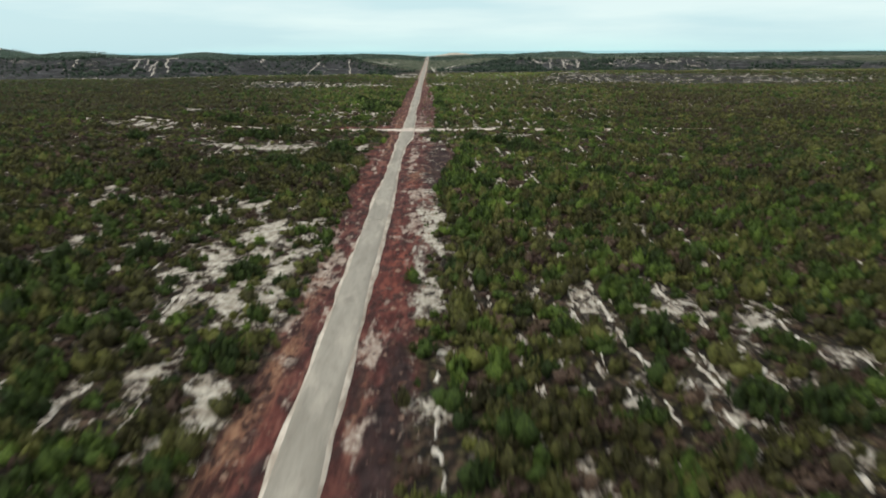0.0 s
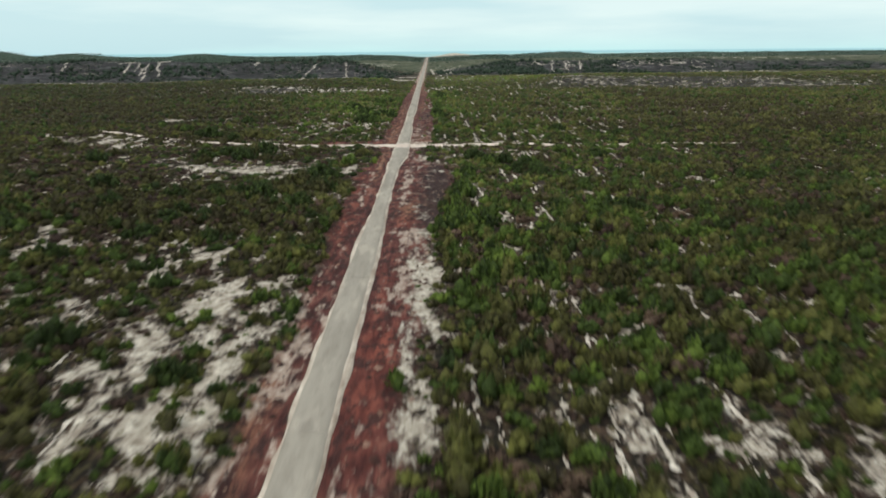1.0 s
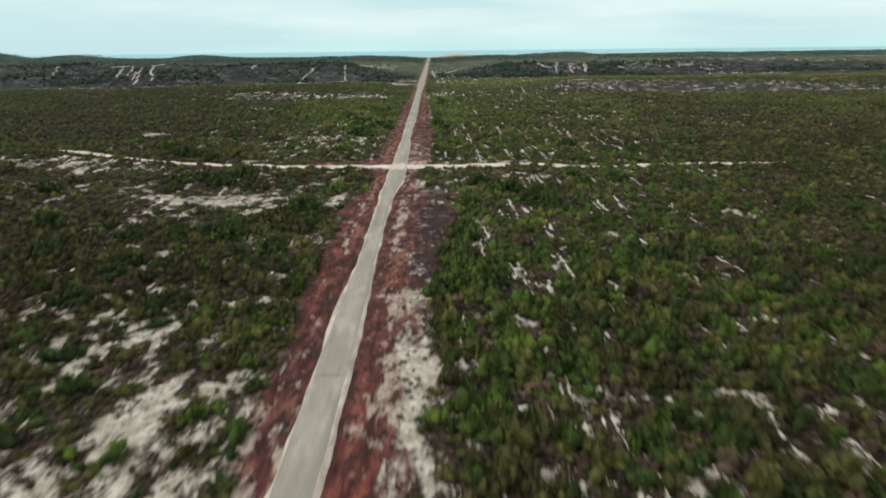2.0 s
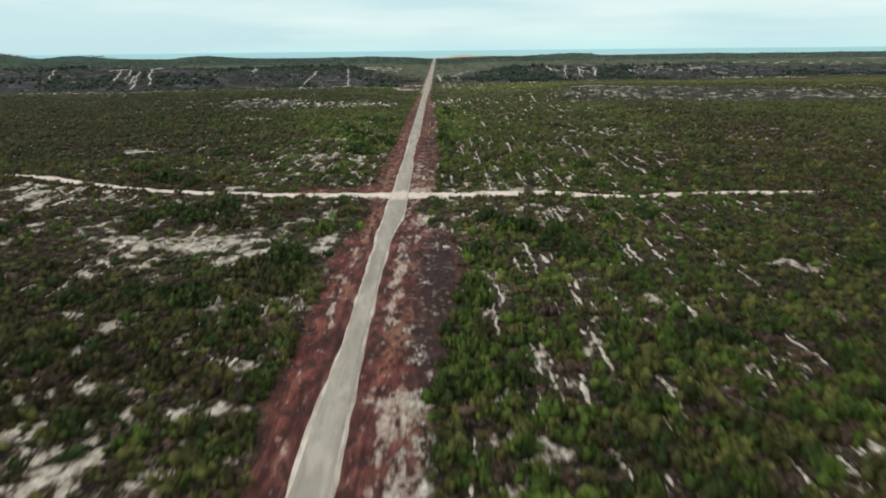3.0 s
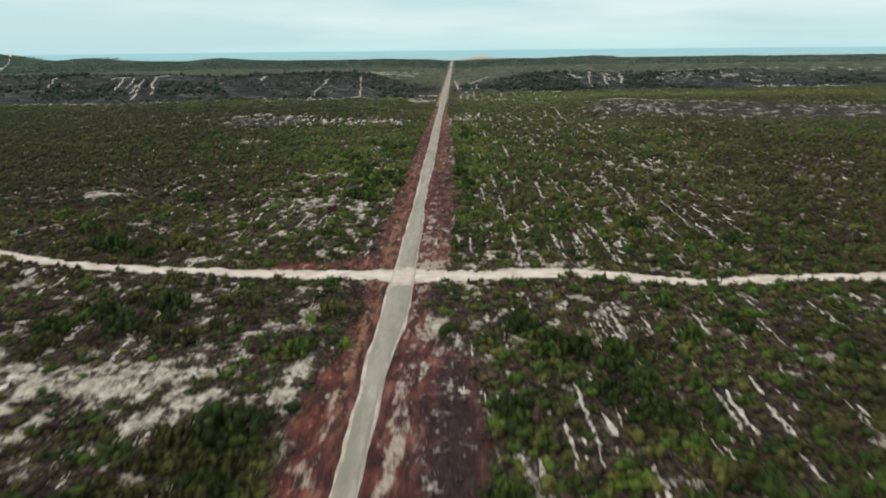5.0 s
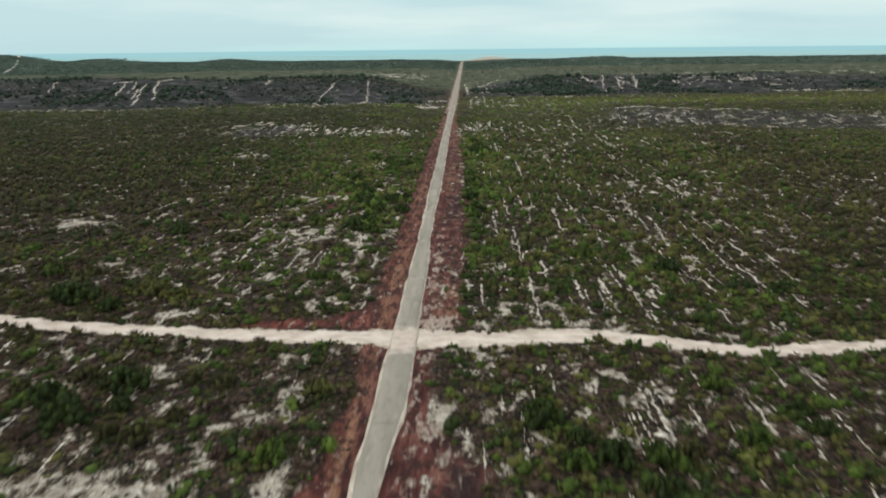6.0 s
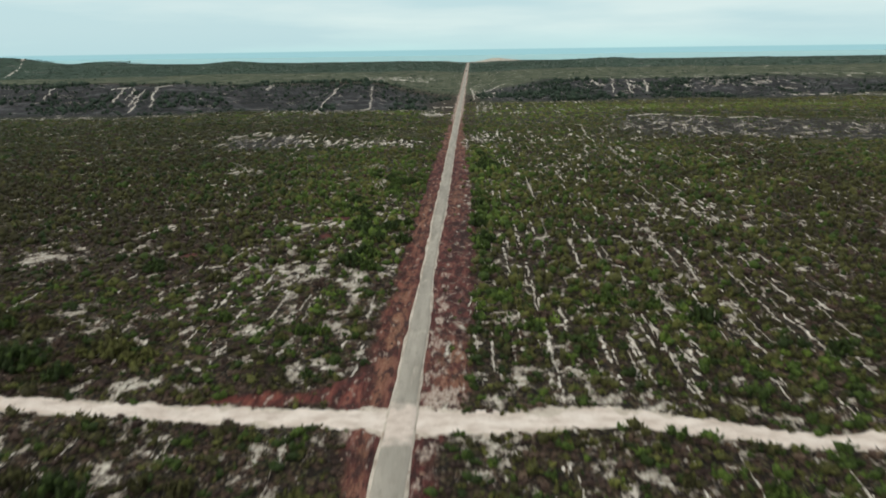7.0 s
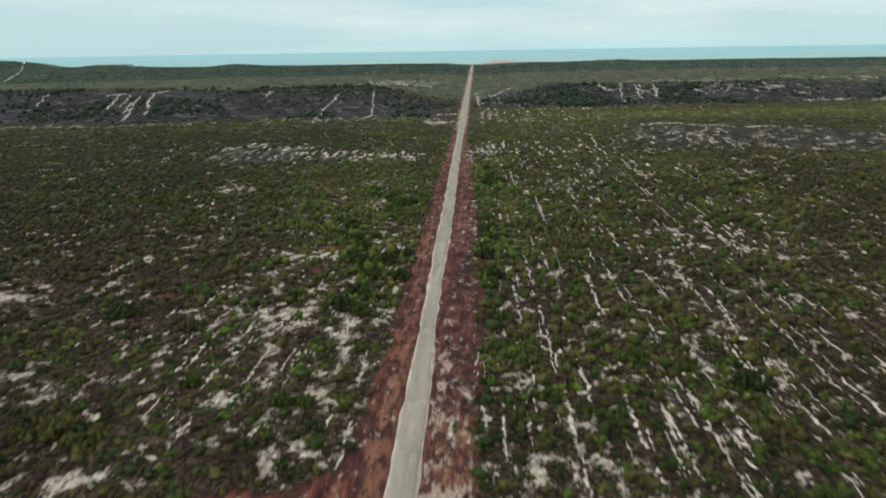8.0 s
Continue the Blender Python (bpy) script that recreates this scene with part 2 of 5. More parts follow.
def sand_field(x, y):
    """Share of bare sand, from 0 to 1."""
    f = 0.06 + 0.2 * fbm(x, y, 30, 41)
    for cx, cy, rx, ry, c in SAND_NEAR + SAND_MID + SAND_FAR + SAND_DUNE:
        f = np.maximum(f, c * np.exp(-(((x - cx) / rx) ** 2 + ((y - cy) / ry) ** 2) ** 1.5 * 0.6))
    for cx, cy, rx, ry in PATCHES:
        near = np.nonzero((np.abs(x - cx) < 3 * rx) & (np.abs(y - cy) < 3 * ry))
        d2 = ((x[near] - cx) / rx) ** 2 + ((y[near] - cy) / ry) ** 2
        if cx > 8:
            share = (0.40 if cy < 62 else 0.43) if cx < 38 else 0.31
        elif rx * ry > 6 and cy < 178:
            share = 0.62 if 86 < cy < 112 else 0.76
        elif cy < 60:
            share = 0.52
        elif cy < 200 or cx > -14:
            share = 0.62
        else:
            share = 0.50 if cy < 280 else 0.40
        f[near] = np.maximum(f[near], share * np.exp(-d2 ** 1.3 * 0.8))
    return f


def sand_edge(x, y):
    """Above 0 on bare sand, below 0 under plants and litter."""
    n = 0.3 * fbm(x, y * 0.5, 3.0, 43) + 0.7 * fbm(x, y * 0.6, 1.2, 47, 2)
    return sand_field(x, y) - (n - 0.24) * 1.9


def on_track(x, y):
    t = np.abs(y - track_y(x)) + 1.7 * (fbm(x, y, 2.6, 49) - 0.5) - 0.5 * lump(x, y * 0, 16, 0, 12, 1) - 1.3 * lump(x, y * 0, 2, 0, 5, 1)
    return (1 - step(1.3, 2.1, t)) * track_end(x)


def edge_of_soil(y, side):
    """How far the graded soil reaches from the road's middle line."""
    if side < 0:
        return np.interp(y, (20, 60, 90, 115, 140, 154, 168, 176, 181, 186, 195, 207, 243, 300, 400, 480), (4.5, 4.1, 4.4, 5.2, 5.5, 3.9, 3.6, 5, 9.5, 5.4, 5.0, 4.4, 4.2, 4.4, 3.6, 2.6))
    return np.interp(y, (20, 60, 90, 112, 125, 148, 156, 170, 182, 215, 280, 360, 430, 500), (5.0, 5.2, 6.4, 8.6, 9.8, 9.6, 5.0, 4.2, 7.4, 7.8, 7.9, 6.0, 4.2, 3.0))


def cover_of_soil(x, y):
    w = 2.6 * (fbm(x, y, 3.6, 51) - 0.5)
    edge = np.where(x < 0, edge_of_soil(y, -1), edge_of_soil(y, 1))
    bared = np.maximum(np.maximum(lump(x, y, -21.7, 264, 4, 2.5), 1.2 * lump(x, y, -14, 179.3, 9, 1.5)), np.maximum(0.8 * lump(x, y, -21, 248, 3, 4), 0.8 * lump(x, y, -43, 234, 3, 3)))
    return np.maximum(1 - step(-0.5, 0.5, np.abs(x) + w - edge), step(0.45, 0.7, bared + 0.3 * w * (bared > 0.05)))


# marks in the graded soil: x, y, half width, half length, strength
ASH = [
    (6.9, 130, 3.3, 24, 0.7), (8.4, 134, 1.6, 17, 0.6), (7.2, 104, 1.2, 6, 1.0), (3.5, 31, 1.3, 8, 1.1), (4.2, 38, 1.0, 6, 0.8), (7.0, 108, 2.5, 8, 0.5),
    (-4.6, 42, 0.7, 4, 1.0), (-4.9, 34, 0.6, 4, 0.8), (-1.9, 28, 0.7, 4, 0.8), (-4.7, 49, 0.7, 2.5, 0.9), (-4.6, 112, 1.5, 9, 0.4), (-3.2, 100, 1.0, 5, 0.4),
    (5.5, 245, 2.5, 14, 0.55), (6.2, 205, 1.5, 14, 0.6), (6.2, 270, 1.4, 25, 0.5), (-3.9, 190, 1.0, 6, 0.4),
]
PALE = [
    (3.0, 128, 0.8, 20, 0.85), (5.2, 158, 2.2, 8, 0.5), (3.2, 208, 0.9, 26, 0.6), (5.5, 84, 2.2, 10, 0.5), (4.2, 95.5, 1.5, 3, 1.2), (-4, 62, 2.6, 13, 0.9),
    (-2.9, 122, 0.6, 8, 0.8), (2.4, 33, 0.6, 3, 0.8), (2.3, 44, 0.9, 4.5, 0.9), (4.2, 78, 1.4, 9, 0.5), (5.5, 190, 2.5, 9, 0.3), (-4.2, 171.5, 2.2, 2.6, 0.8),
    (4.6, 180, 3.0, 3.2, 0.8), (4.6, 170.5, 2.2, 2.5, 0.5), (-2.8, 140, 0.7, 8, 0.4), (-5.0, 80, 1.5, 8, 0.5),
]
TAN = [
    (-3.9, 29, 0.7, 5, 1.1), (-3.7, 36, 0.6, 5, 1.1), (-3.1, 43, 0.6, 5, 1.0), (-4.0, 56, 1.4, 7, 0.7), (-2.3, 152, 0.55, 20, 0.9), (-2.4, 200, 1.2, 22, 0.8),
    (6, 188, 2.5, 8, 0.7), (-2.6, 265, 1.3, 26, 0.6), (6.6, 113.5, 1.4, 5, 0.9), (3.8, 109, 1.2, 4, 0.8), (4.0, 285, 2, 20, 0.5), (1.9, 36, 0.5, 6, 0.6),
]
RUST = [
    (2.6, 58, 1.6, 9, 1.0), (3.2, 72, 1.4, 12, 0.7), (5.2, 43, 0.5, 3, 0.8), (3.6, 102.5, 0.9, 4, 1.0), (-2.6, 32, 0.8, 7, 0.4), (-3.4, 215, 2, 35, 0.5),
    (-4.2, 125, 1.8, 22, 0.7), (-3.2, 101, 1.4, 8, 0.45), (-8, 181, 5, 2.5, 0.5), (-15, 179.5, 6, 2, 0.6), (-21.7, 264, 3, 3, 0.5), (-21, 248, 3, 4, 0.3),
]


def marks(rows, x, y):
    return sum(c * lump(x, y, cx, cy, rx, ry) for cx, cy, rx, ry, c in rows)


def bank_cover(x, y):
    """The grey open faces of the low banks."""
    ragged = 14 * (fbm(x, y, 16, 59) - 0.5)
    left = step(374, 384, y + ragged) * (1 - step(398, 410, y + ragged + 14 * step(-66, -54, x))) * step(-96, -80, x) * (1 - step(-14, -9, x)) * (1 - 0.4 * step(-66, -54, x))
    right = step(394, 405, y + 0.1 * (x - 100) + ragged) * (1 - step(446, 456, y + 0.4 * (x - 95))) * step(64, 84, x)
    return np.maximum(left, 0.9 * right)


def dryness(x, y):
    """Where low brown heath takes over from green shrubs."""
    return 0.9 * lump(x, y, -30, 150, 38, 24) + 0.6 * lump(x, y, -55, 215, 50, 30) + 0.45 * lump(x, y, 40, 160, 40, 20) + 0.5 * lump(x, y, -20, 195, 14, 12)


# where the heath is fresher or browner: x, y, half width, half length, strength
GREENER = [
    (22, 96, 27, 60, 0.28), (90, 520, 120, 45, 0.2), (-60, 480, 120, 40, 0.15), (-16, 260, 14, 50, 0.6), (12, 320, 9, 80, 0.6), (-40, 330, 40, 50, 0.25),
    (11, 118, 3, 26, 0.25), (150, 330, 30, 30, 0.3),
]
BROWNER = [(-45, 135, 36, 45, 0.14), (110, 250, 60, 90, 0.22), (-120, 290, 75, 110, 0.22), (-66, 240, 34, 70, 0.16)]


def greenness(x, y):
    """0 for dry brownish heath, 1 for fresh green."""
    g = 0.29 + 0.5 * (fbm(x, y, 26, 61) - 0.5) + 0.35 * (fbm(x, y, 6, 62) - 0.5)
    g = g + marks(GREENER, x, y) - marks(BROWNER, x, y)
    g = g + 0.1 * step(150, 260, y) * (1 - step(60, 100, x)) - 0.18 * step(540, 600, y) * (1 - step(640, 760, y))
    return np.clip(g, 0, 1)


# ---------------------------------------------------------------- materials


class Mat:
    """A node material with short names for its nodes."""

    def __init__(self, name, rough=0.9):
        self.m = bpy.data.materials.new(name)
        self.m.use_nodes = True
        self.t = self.m.node_tree
        self.b = self.t.nodes["Principled BSDF"]
        self.b.inputs["Roughness"].default_value = rough
        self.b.inputs["Specular IOR Level"].default_value = 0.2

    def n(self, kind):
        return self.t.nodes.new("ShaderNode" + kind)

    def l(self, a, b):
        self.t.links.new(a, b)

    def place(self, scale=(1, 1, 1)):
        c, m = self.n("NewGeometry"), self.n("Mapping")
        m.inputs["Scale"].default_value = scale
        self.l(c.outputs["Position"], m.inputs[0])
        return m.outputs[0]

    def noise(self, at, scale, detail=4.0, rough=0.6):
        z = self.n("TexNoise")
        z.inputs["Scale"].default_value, z.inputs["Detail"].default_value = scale, detail
        z.inputs["Roughness"].default_value = rough
        self.l(at, z.inputs["Vector"])
        return z.outputs[0]

    def ramp(self, v, *stops):
        r = self.n("ValToRGB")
        e = r.color_ramp.elements
        while len(e) < len(stops):
            e.new(0.5)
        for k, (p, c) in enumerate(stops):
            e[k].position, e[k].color = p, (*c, 1) if len(c) == 3 else c
        self.l(v, r.inputs[0])
        return r.outputs[0]

    def mix(self, f, a, b, how="MIX"):
        x = self.n("Mix")
        x.data_type, x.blend_type = "RGBA", how
        for v, key in ((f, "Factor"), (a, "A"), (b, "B")):
            if isinstance(v, (int, float)):
                x.inputs[key].default_value = v
            elif isinstance(v, tuple):
                x.inputs[key].default_value = (*v, 1)
            else:
                self.l(v, x.inputs[key])
        return x.outputs["Result"]

    def span(self, v, a, b, lo=0.0, hi=1.0):
        r = self.n("MapRange")
        for key, val in (("From Min", a), ("From Max", b), ("To Min", lo), ("To Max", hi)):
            r.inputs[key].default_value = val
        self.l(v, r.inputs["Value"])
        return r.outputs[0]

    def math(self, how, a, b):
        x = self.n("Math")
        x.operation = how
        for k, v in enumerate((a, b)):
            if isinstance(v, (int, float)):
                x.inputs[k].default_value = v
            else:
                self.l(v, x.inputs[k])
        return x.outputs[0]

    def attr(self, name):
        a = self.n("Attribute")
        a.attribute_name = name
        return a.outputs["Fac"]

    def color(self, c):
        self.l(c, self.b.inputs["Base Color"])

    def bump(self, v, strength=0.5, distance=0.1):
        p = self.n("Bump")
        p.inputs["Strength"].default_value, p.inputs["Distance"].default_value = strength, distance
        self.l(v, p.inputs["Height"])
        self.l(p.outputs[0], self.b.inputs["Normal"])


def make_sand(name="white_sand"):
    k = Mat(name, 0.95)
    at = k.place()
    c = k.ramp(k.noise(at, 0.9, 5), (0.36, (0.33, 0.28, 0.24)), (0.5, (0.54, 0.49, 0.43)), (0.62, (0.75, 0.70, 0.63)))
    k.color(k.mix(k.span(k.noise(at, 5.0, 4), 0.5, 0.75, 0, 0.6), c, (0.26, 0.21, 0.18)))
    k.bump(k.noise(at, 4.0, 5), 0.5, 0.12)
    return k.m


def make_ground():
    k = Mat("heath_ground", 0.95)
    at = k.place()
    big, mid, fine = k.noise(at, 0.05, 3), k.noise(at, 0.45, 5), k.noise(at, 2.6, 5)
    earth = k.ramp(mid, (0.36, (0.026, 0.016, 0.012)), (0.5, (0.064, 0.040, 0.028)), (0.64, (0.125, 0.082, 0.058)))
    heath = k.ramp(fine, (0.36, (0.050, 0.044, 0.022)), (0.5, (0.108, 0.098, 0.042)), (0.66, (0.19, 0.168, 0.075)))
    # Voronoi tufts; the shade in the gaps between them is painted near black
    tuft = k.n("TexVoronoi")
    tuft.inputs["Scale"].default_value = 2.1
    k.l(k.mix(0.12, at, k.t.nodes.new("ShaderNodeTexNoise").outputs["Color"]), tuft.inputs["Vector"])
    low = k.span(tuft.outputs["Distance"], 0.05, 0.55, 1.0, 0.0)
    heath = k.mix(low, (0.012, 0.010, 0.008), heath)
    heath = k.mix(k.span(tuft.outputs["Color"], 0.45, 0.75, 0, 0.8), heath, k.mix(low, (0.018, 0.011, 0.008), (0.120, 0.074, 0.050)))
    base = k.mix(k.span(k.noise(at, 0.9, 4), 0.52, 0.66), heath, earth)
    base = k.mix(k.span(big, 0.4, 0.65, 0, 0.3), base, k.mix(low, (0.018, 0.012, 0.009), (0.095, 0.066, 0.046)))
    # dark heath of the old dune faces
    face = k.ramp(k.noise(at, 0.12, 6), (0.36, (0.012, 0.013, 0.013)), (0.48, (0.026, 0.026, 0.028)), (0.60, (0.050, 0.049, 0.054)), (0.72, (0.13, 0.125, 0.13)))
    base = k.mix(k.attr("plateau"), base, k.ramp(k.noise(at, 0.09, 6), (0.36, (0.012, 0.014, 0.006)), (0.52, (0.032, 0.036, 0.014)), (0.66, (0.070, 0.070, 0.032))))
    base = k.mix(k.attr("inland"), base, k.ramp(k.noise(at, 0.06, 6), (0.36, (0.030, 0.040, 0.022)), (0.50, (0.060, 0.072, 0.040)), (0.66, (0.115, 0.120, 0.075))))
    base = k.mix(k.attr("dune"), base, face)
    net = k.math("ADD", k.math("MULTIPLY", k.noise(k.place((1, 0.5, 1)), 0.7, 6, 0.62), 0.6), k.math("MULTIPLY", k.noise(at, 0.16, 4), 0.4))
    base = k.mix(k.attr("bank"), base, k.ramp(net, (0.38, (0.014, 0.013, 0.013)), (0.50, (0.032, 0.030, 0.029)), (0.57, (0.066, 0.061, 0.060)), (0.64, (0.30, 0.28, 0.26))))
    # the ridge green leans blue: distance haze is put into its colour
    base = k.mix(k.attr("ridge"), base, k.ramp(k.noise(at, 0.04, 5), (0.36, (0.016, 0.034, 0.024)), (0.62, (0.046, 0.076, 0.052))))
    # red-brown graded soil beside the road: drawn out along it by the grader
    drag = k.noise(k.place((1, 0.2, 1)), 1.0, 6, 0.62)
    heap = k.noise(k.place((1, 0.5, 1)), 0.36, 4, 0.55)
    red = k.ramp(k.math("ADD", k.math("MULTIPLY", drag, 0.6), k.math("MULTIPLY", heap, 0.4)), (0.38, (0.028, 0.012, 0.012)), (0.46, (0.062, 0.022, 0.021)), (0.53, (0.122, 0.042, 0.037)), (0.62, (0.235, 0.115, 0.092)))
    red = k.mix(k.math("MULTIPLY", k.attr("rust"), k.span(heap, 0.36, 0.58, 0.35, 0.95)), red, k.mix(k.span(drag, 0.38, 0.62), (0.072, 0.020, 0.018), (0.275, 0.078, 0.056)))
    red = k.mix(k.math("MULTIPLY", k.attr("tan"), k.span(drag, 0.40, 0.54, 0.05, 0.95)), red, k.mix(k.span(fine, 0.38, 0.62), (0.21, 0.098, 0.060), (0.40, 0.230, 0.145)))
    ash = k.span(k.math("ADD", k.attr("ash"), k.span(mid, 0.3, 0.7, -0.3, 0.3)), 0.35, 0.75, 0, 0.9)
    red = k.mix(ash, red, k.mix(k.span(k.noise(k.place((1, 0.4, 1)), 1.6, 5, 0.6), 0.38, 0.64), (0.013, 0.009, 0.010), (0.052, 0.032, 0.032)))
    clot = k.noise(k.place((1, 0.5, 1)), 0.8, 6, 0.66)
    red = k.mix(k.span(clot, 0.475, 0.42, 0, 0.85), red, k.mix(k.span(fine, 0.4, 0.6), (0.026, 0.013, 0.013), (0.060, 0.030, 0.028)))
    blot = k.math("ADD", k.math("ADD", k.math("MULTIPLY", k.noise(k.place((1, 0.3, 1)), 0.9, 6, 0.64), 0.75), k.math("MULTIPLY", mid, 0.25)), k.math("MULTIPLY", k.attr("pale"), 0.19))
    red = k.mix(k.span(blot, 0.605, 0.675, 0, 0.92), red, k.mix(k.span(fine, 0.36, 0.62), (0.26, 0.175, 0.14), (0.58, 0.485, 0.42)))
    base = k.mix(k.attr("soil"), base, red)
    crumb = k.noise(at, 3.4, 5, 0.7)
    edge = k.math("ADD", k.math("ADD", k.attr("sand"), k.span(k.noise(k.place((1, 0.6, 1)), 1.3, 5, 0.65), 0.27, 0.73, -0.46, 0.42)), k.span(crumb, 0.3, 0.7, -0.32, 0.28))
    litter = k.mix(k.span(crumb, 0.36, 0.64), (0.085, 0.062, 0.054), (0.30, 0.255, 0.225))
    sand = k.ramp(k.noise(at, 0.9, 6, 0.65), (0.36, (0.33, 0.28, 0.235)), (0.5, (0.53, 0.475, 0.405)), (0.62, (0.74, 0.69, 0.61)))
    sand = k.mix(k.span(k.noise(at, 2.1, 5, 0.7), 0.50, 0.60, 0, 0.55), sand, (0.20, 0.165, 0.115))
    sand = k.mix(k.span(fine, 0.54, 0.66, 0, 0.6), sand, (0.17, 0.13, 0.11))
    base = k.mix(k.span(edge, -0.08, 0.02, 0, 0.85), base, litter)
    base = k.mix(k.span(edge, 0.02, 0.16), base, sand)
    line = k.math("ADD", k.attr("track"), k.span(k.noise(at, 1.3, 5, 0.65), 0.3, 0.7, -0.5, 0.5))
    base = k.mix(k.span(line, 0.4, 0.6), base, k.mix(k.span(mid, 0.35, 0.65), (0.50, 0.42, 0.35), (0.68, 0.60, 0.52)))
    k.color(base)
    k.bump(k.math("ADD", fine, k.math("MULTIPLY", mid, 1.5)), 1.0, 0.35)
    return k.m


def make_road():
    k = Mat("worn_concrete", 0.85)
    at = k.place()
    c = k.ramp(k.noise(k.place((1, 0.12, 1)), 0.55, 6), (0.36, (0.265, 0.240, 0.205)), (0.5, (0.335, 0.306, 0.264)), (0.64, (0.40, 0.365, 0.315)))
    tone = k.n("ObjectInfo")
    c = k.mix(k.span(tone.outputs["Random"], 0, 1, 0.0, 0.22), c, (0.24, 0.222, 0.20))
    c = k.mix(k.span(k.noise(k.place((1, 0.3, 1)), 2.0, 5), 0.52, 0.7, 0, 0.45), c, (0.20, 0.175, 0.15))
    c = k.mix(k.span(k.noise(k.place((1, 0.25, 1)), 0.7, 5), 0.55, 0.66, 0, 0.6), c, (0.47, 0.42, 0.36))
    s = k.n("SeparateXYZ")
    k.l(at, s.inputs[0])
    cross = k.math("ABSOLUTE", k.math("SUBTRACT", s.outputs["Y"], 174.8), 0.0)
    dust = k.span(k.math("ADD", cross, k.span(k.noise(at, 0.6, 5), 0.3, 0.7, -1.2, 1.2)), 4.4, 2.6, 0, 0.97)
    grit = k.mix(k.span(k.noise(at, 1.3, 5, 0.65), 0.35, 0.65), (0.52, 0.425, 0.372), (0.66, 0.565, 0.505))
    c = k.mix(k.span(k.noise(at, 9.0, 3), 0.5, 0.7, 0, 0.35), c, (0.20, 0.17, 0.145))
    k.color(k.mix(dust, c, grit))
    k.bump(k.noise(at, 6.0, 4), 0.3, 0.04)
    return k.m


def make_rim():
    """Pale sand packed against the slabs."""
    k = Mat("packed_pale_sand", 0.95)
    at = k.place()
    c = k.ramp(k.noise(k.place((1, 0.25, 1)), 1.2, 6, 0.62), (0.36, (0.33, 0.27, 0.22)), (0.5, (0.50, 0.435, 0.37)), (0.64, (0.66, 0.59, 0.515)))
    k.color(k.mix(k.span(k.noise(at, 3.2, 4), 0.54, 0.68, 0, 0.5), c, (0.24, 0.16, 0.125)))
    k.bump(k.noise(at, 3.0, 5), 0.5, 0.08)
    return k.m


def make_leaf(name, dark, mid, light):
    """Foliage: tint per bush, and again per leaf cluster."""
    dark, mid, light = (tuple(v * 1.46 for v in c) for c in (dark, mid, light))
    k = Mat(name, 0.7)
    g = k.n("NewGeometry")
    at = k.place()
    sprig = k.noise(at, 5.5, 4, 0.65)
    v = k.math("ADD", k.attr("tint"), k.span(g.outputs["Random Per Island"], 0, 1, -0.16, 0.16))
    # hollows of the sprig bump are painted darker too, as shaded gaps
    v = k.math("ADD", v, k.span(sprig, 0.3, 0.7, -0.32, 0.32))
    c = k.ramp(v, (0.10, dark), (0.5, mid), (0.92, light))
    k.color(k.mix(k.span(k.noise(at, 0.1, 3), 0.4, 0.65, 0, 0.35), c, dark))
    k.bump(sprig, 1.0, 0.25)
    k.b.inputs["Specular IOR Level"].default_value = 0.15
    return k.m


def make_sea():
    k = Mat("sea_water", 0.4)
    c = k.ramp(k.noise(k.place((0.2, 1, 1)), 0.006, 4), (0.35, (0.25, 0.48, 0.51)), (0.65, (0.30, 0.55, 0.57)))
    k.color(c)
    k.bump(k.noise(k.place((0.4, 1, 1)), 0.05, 4), 0.3, 1.0)
    return k.m


def make_plain(name, c, rough=0.6, metal=0.0):
    k = Mat(name, rough)
    k.b.inputs["Metallic"].default_value = metal
    k.color(k.ramp(k.noise(k.place(), 6.0, 4), (0.3, tuple(v * 0.75 for v in c)), (0.7, c)))
    return k.m


def make_track():
    k = Mat("pale_track_sand", 0.95)
    at = k.place()
    c = k.ramp(k.noise(k.place((0.5, 1, 1)), 0.7, 6, 0.62), (0.36, (0.53, 0.435, 0.38)), (0.5, (0.66, 0.567, 0.507)), (0.64, (0.76, 0.67, 0.61)))
    k.color(k.mix(k.span(k.noise(at, 2.6, 4), 0.56, 0.70, 0, 0.35), c, (0.38, 0.295, 0.24)))
    k.bump(k.noise(at, 3.0, 5), 0.5, 0.1)
    return k.m


M_TRACK = make_track()
M_GROUND, M_SAND, M_ROAD, M_SEA = make_ground(), make_sand(), make_road(), make_sea()
M_RIM = make_rim()
M_HEATH = make_leaf("heath_leaves", (0.030, 0.027, 0.013), (0.080, 0.080, 0.025), (0.140, 0.148, 0.038))
M_GREEN = make_leaf("green_leaves", (0.018, 0.028, 0.009), (0.049, 0.077, 0.016), (0.108, 0.155, 0.027))
M_DRY = make_leaf("dry_heath", (0.034, 0.022, 0.019), (0.080, 0.052, 0.041), (0.15, 0.105, 0.070))
# thicket greens carry a bluish cast that stands in for haze far off
M_THICKET = make_leaf("hazed_thicket_leaves", (0.016, 0.026, 0.018), (0.034, 0.052, 0.034), (0.062, 0.090, 0.052))
M_CLOD = make_leaf("soil_clod", (0.030, 0.016, 0.014), (0.072, 0.032, 0.025), (0.26, 0.17, 0.13))
M_CAR, M_TYRE = make_plain("red_car_paint", (0.16, 0.03, 0.025), 0.3), make_plain("tyre_rubber", (0.02, 0.02, 0.02), 0.8)
M_GLASS = make_plain("car_glass", (0.02, 0.025, 0.03), 0.1)
M_STEM = make_plain("shrub_wood", (0.10, 0.075, 0.055), 0.9)
M_DEAD = make_plain("bleached_wood", (0.30, 0.23, 0.19), 0.9)

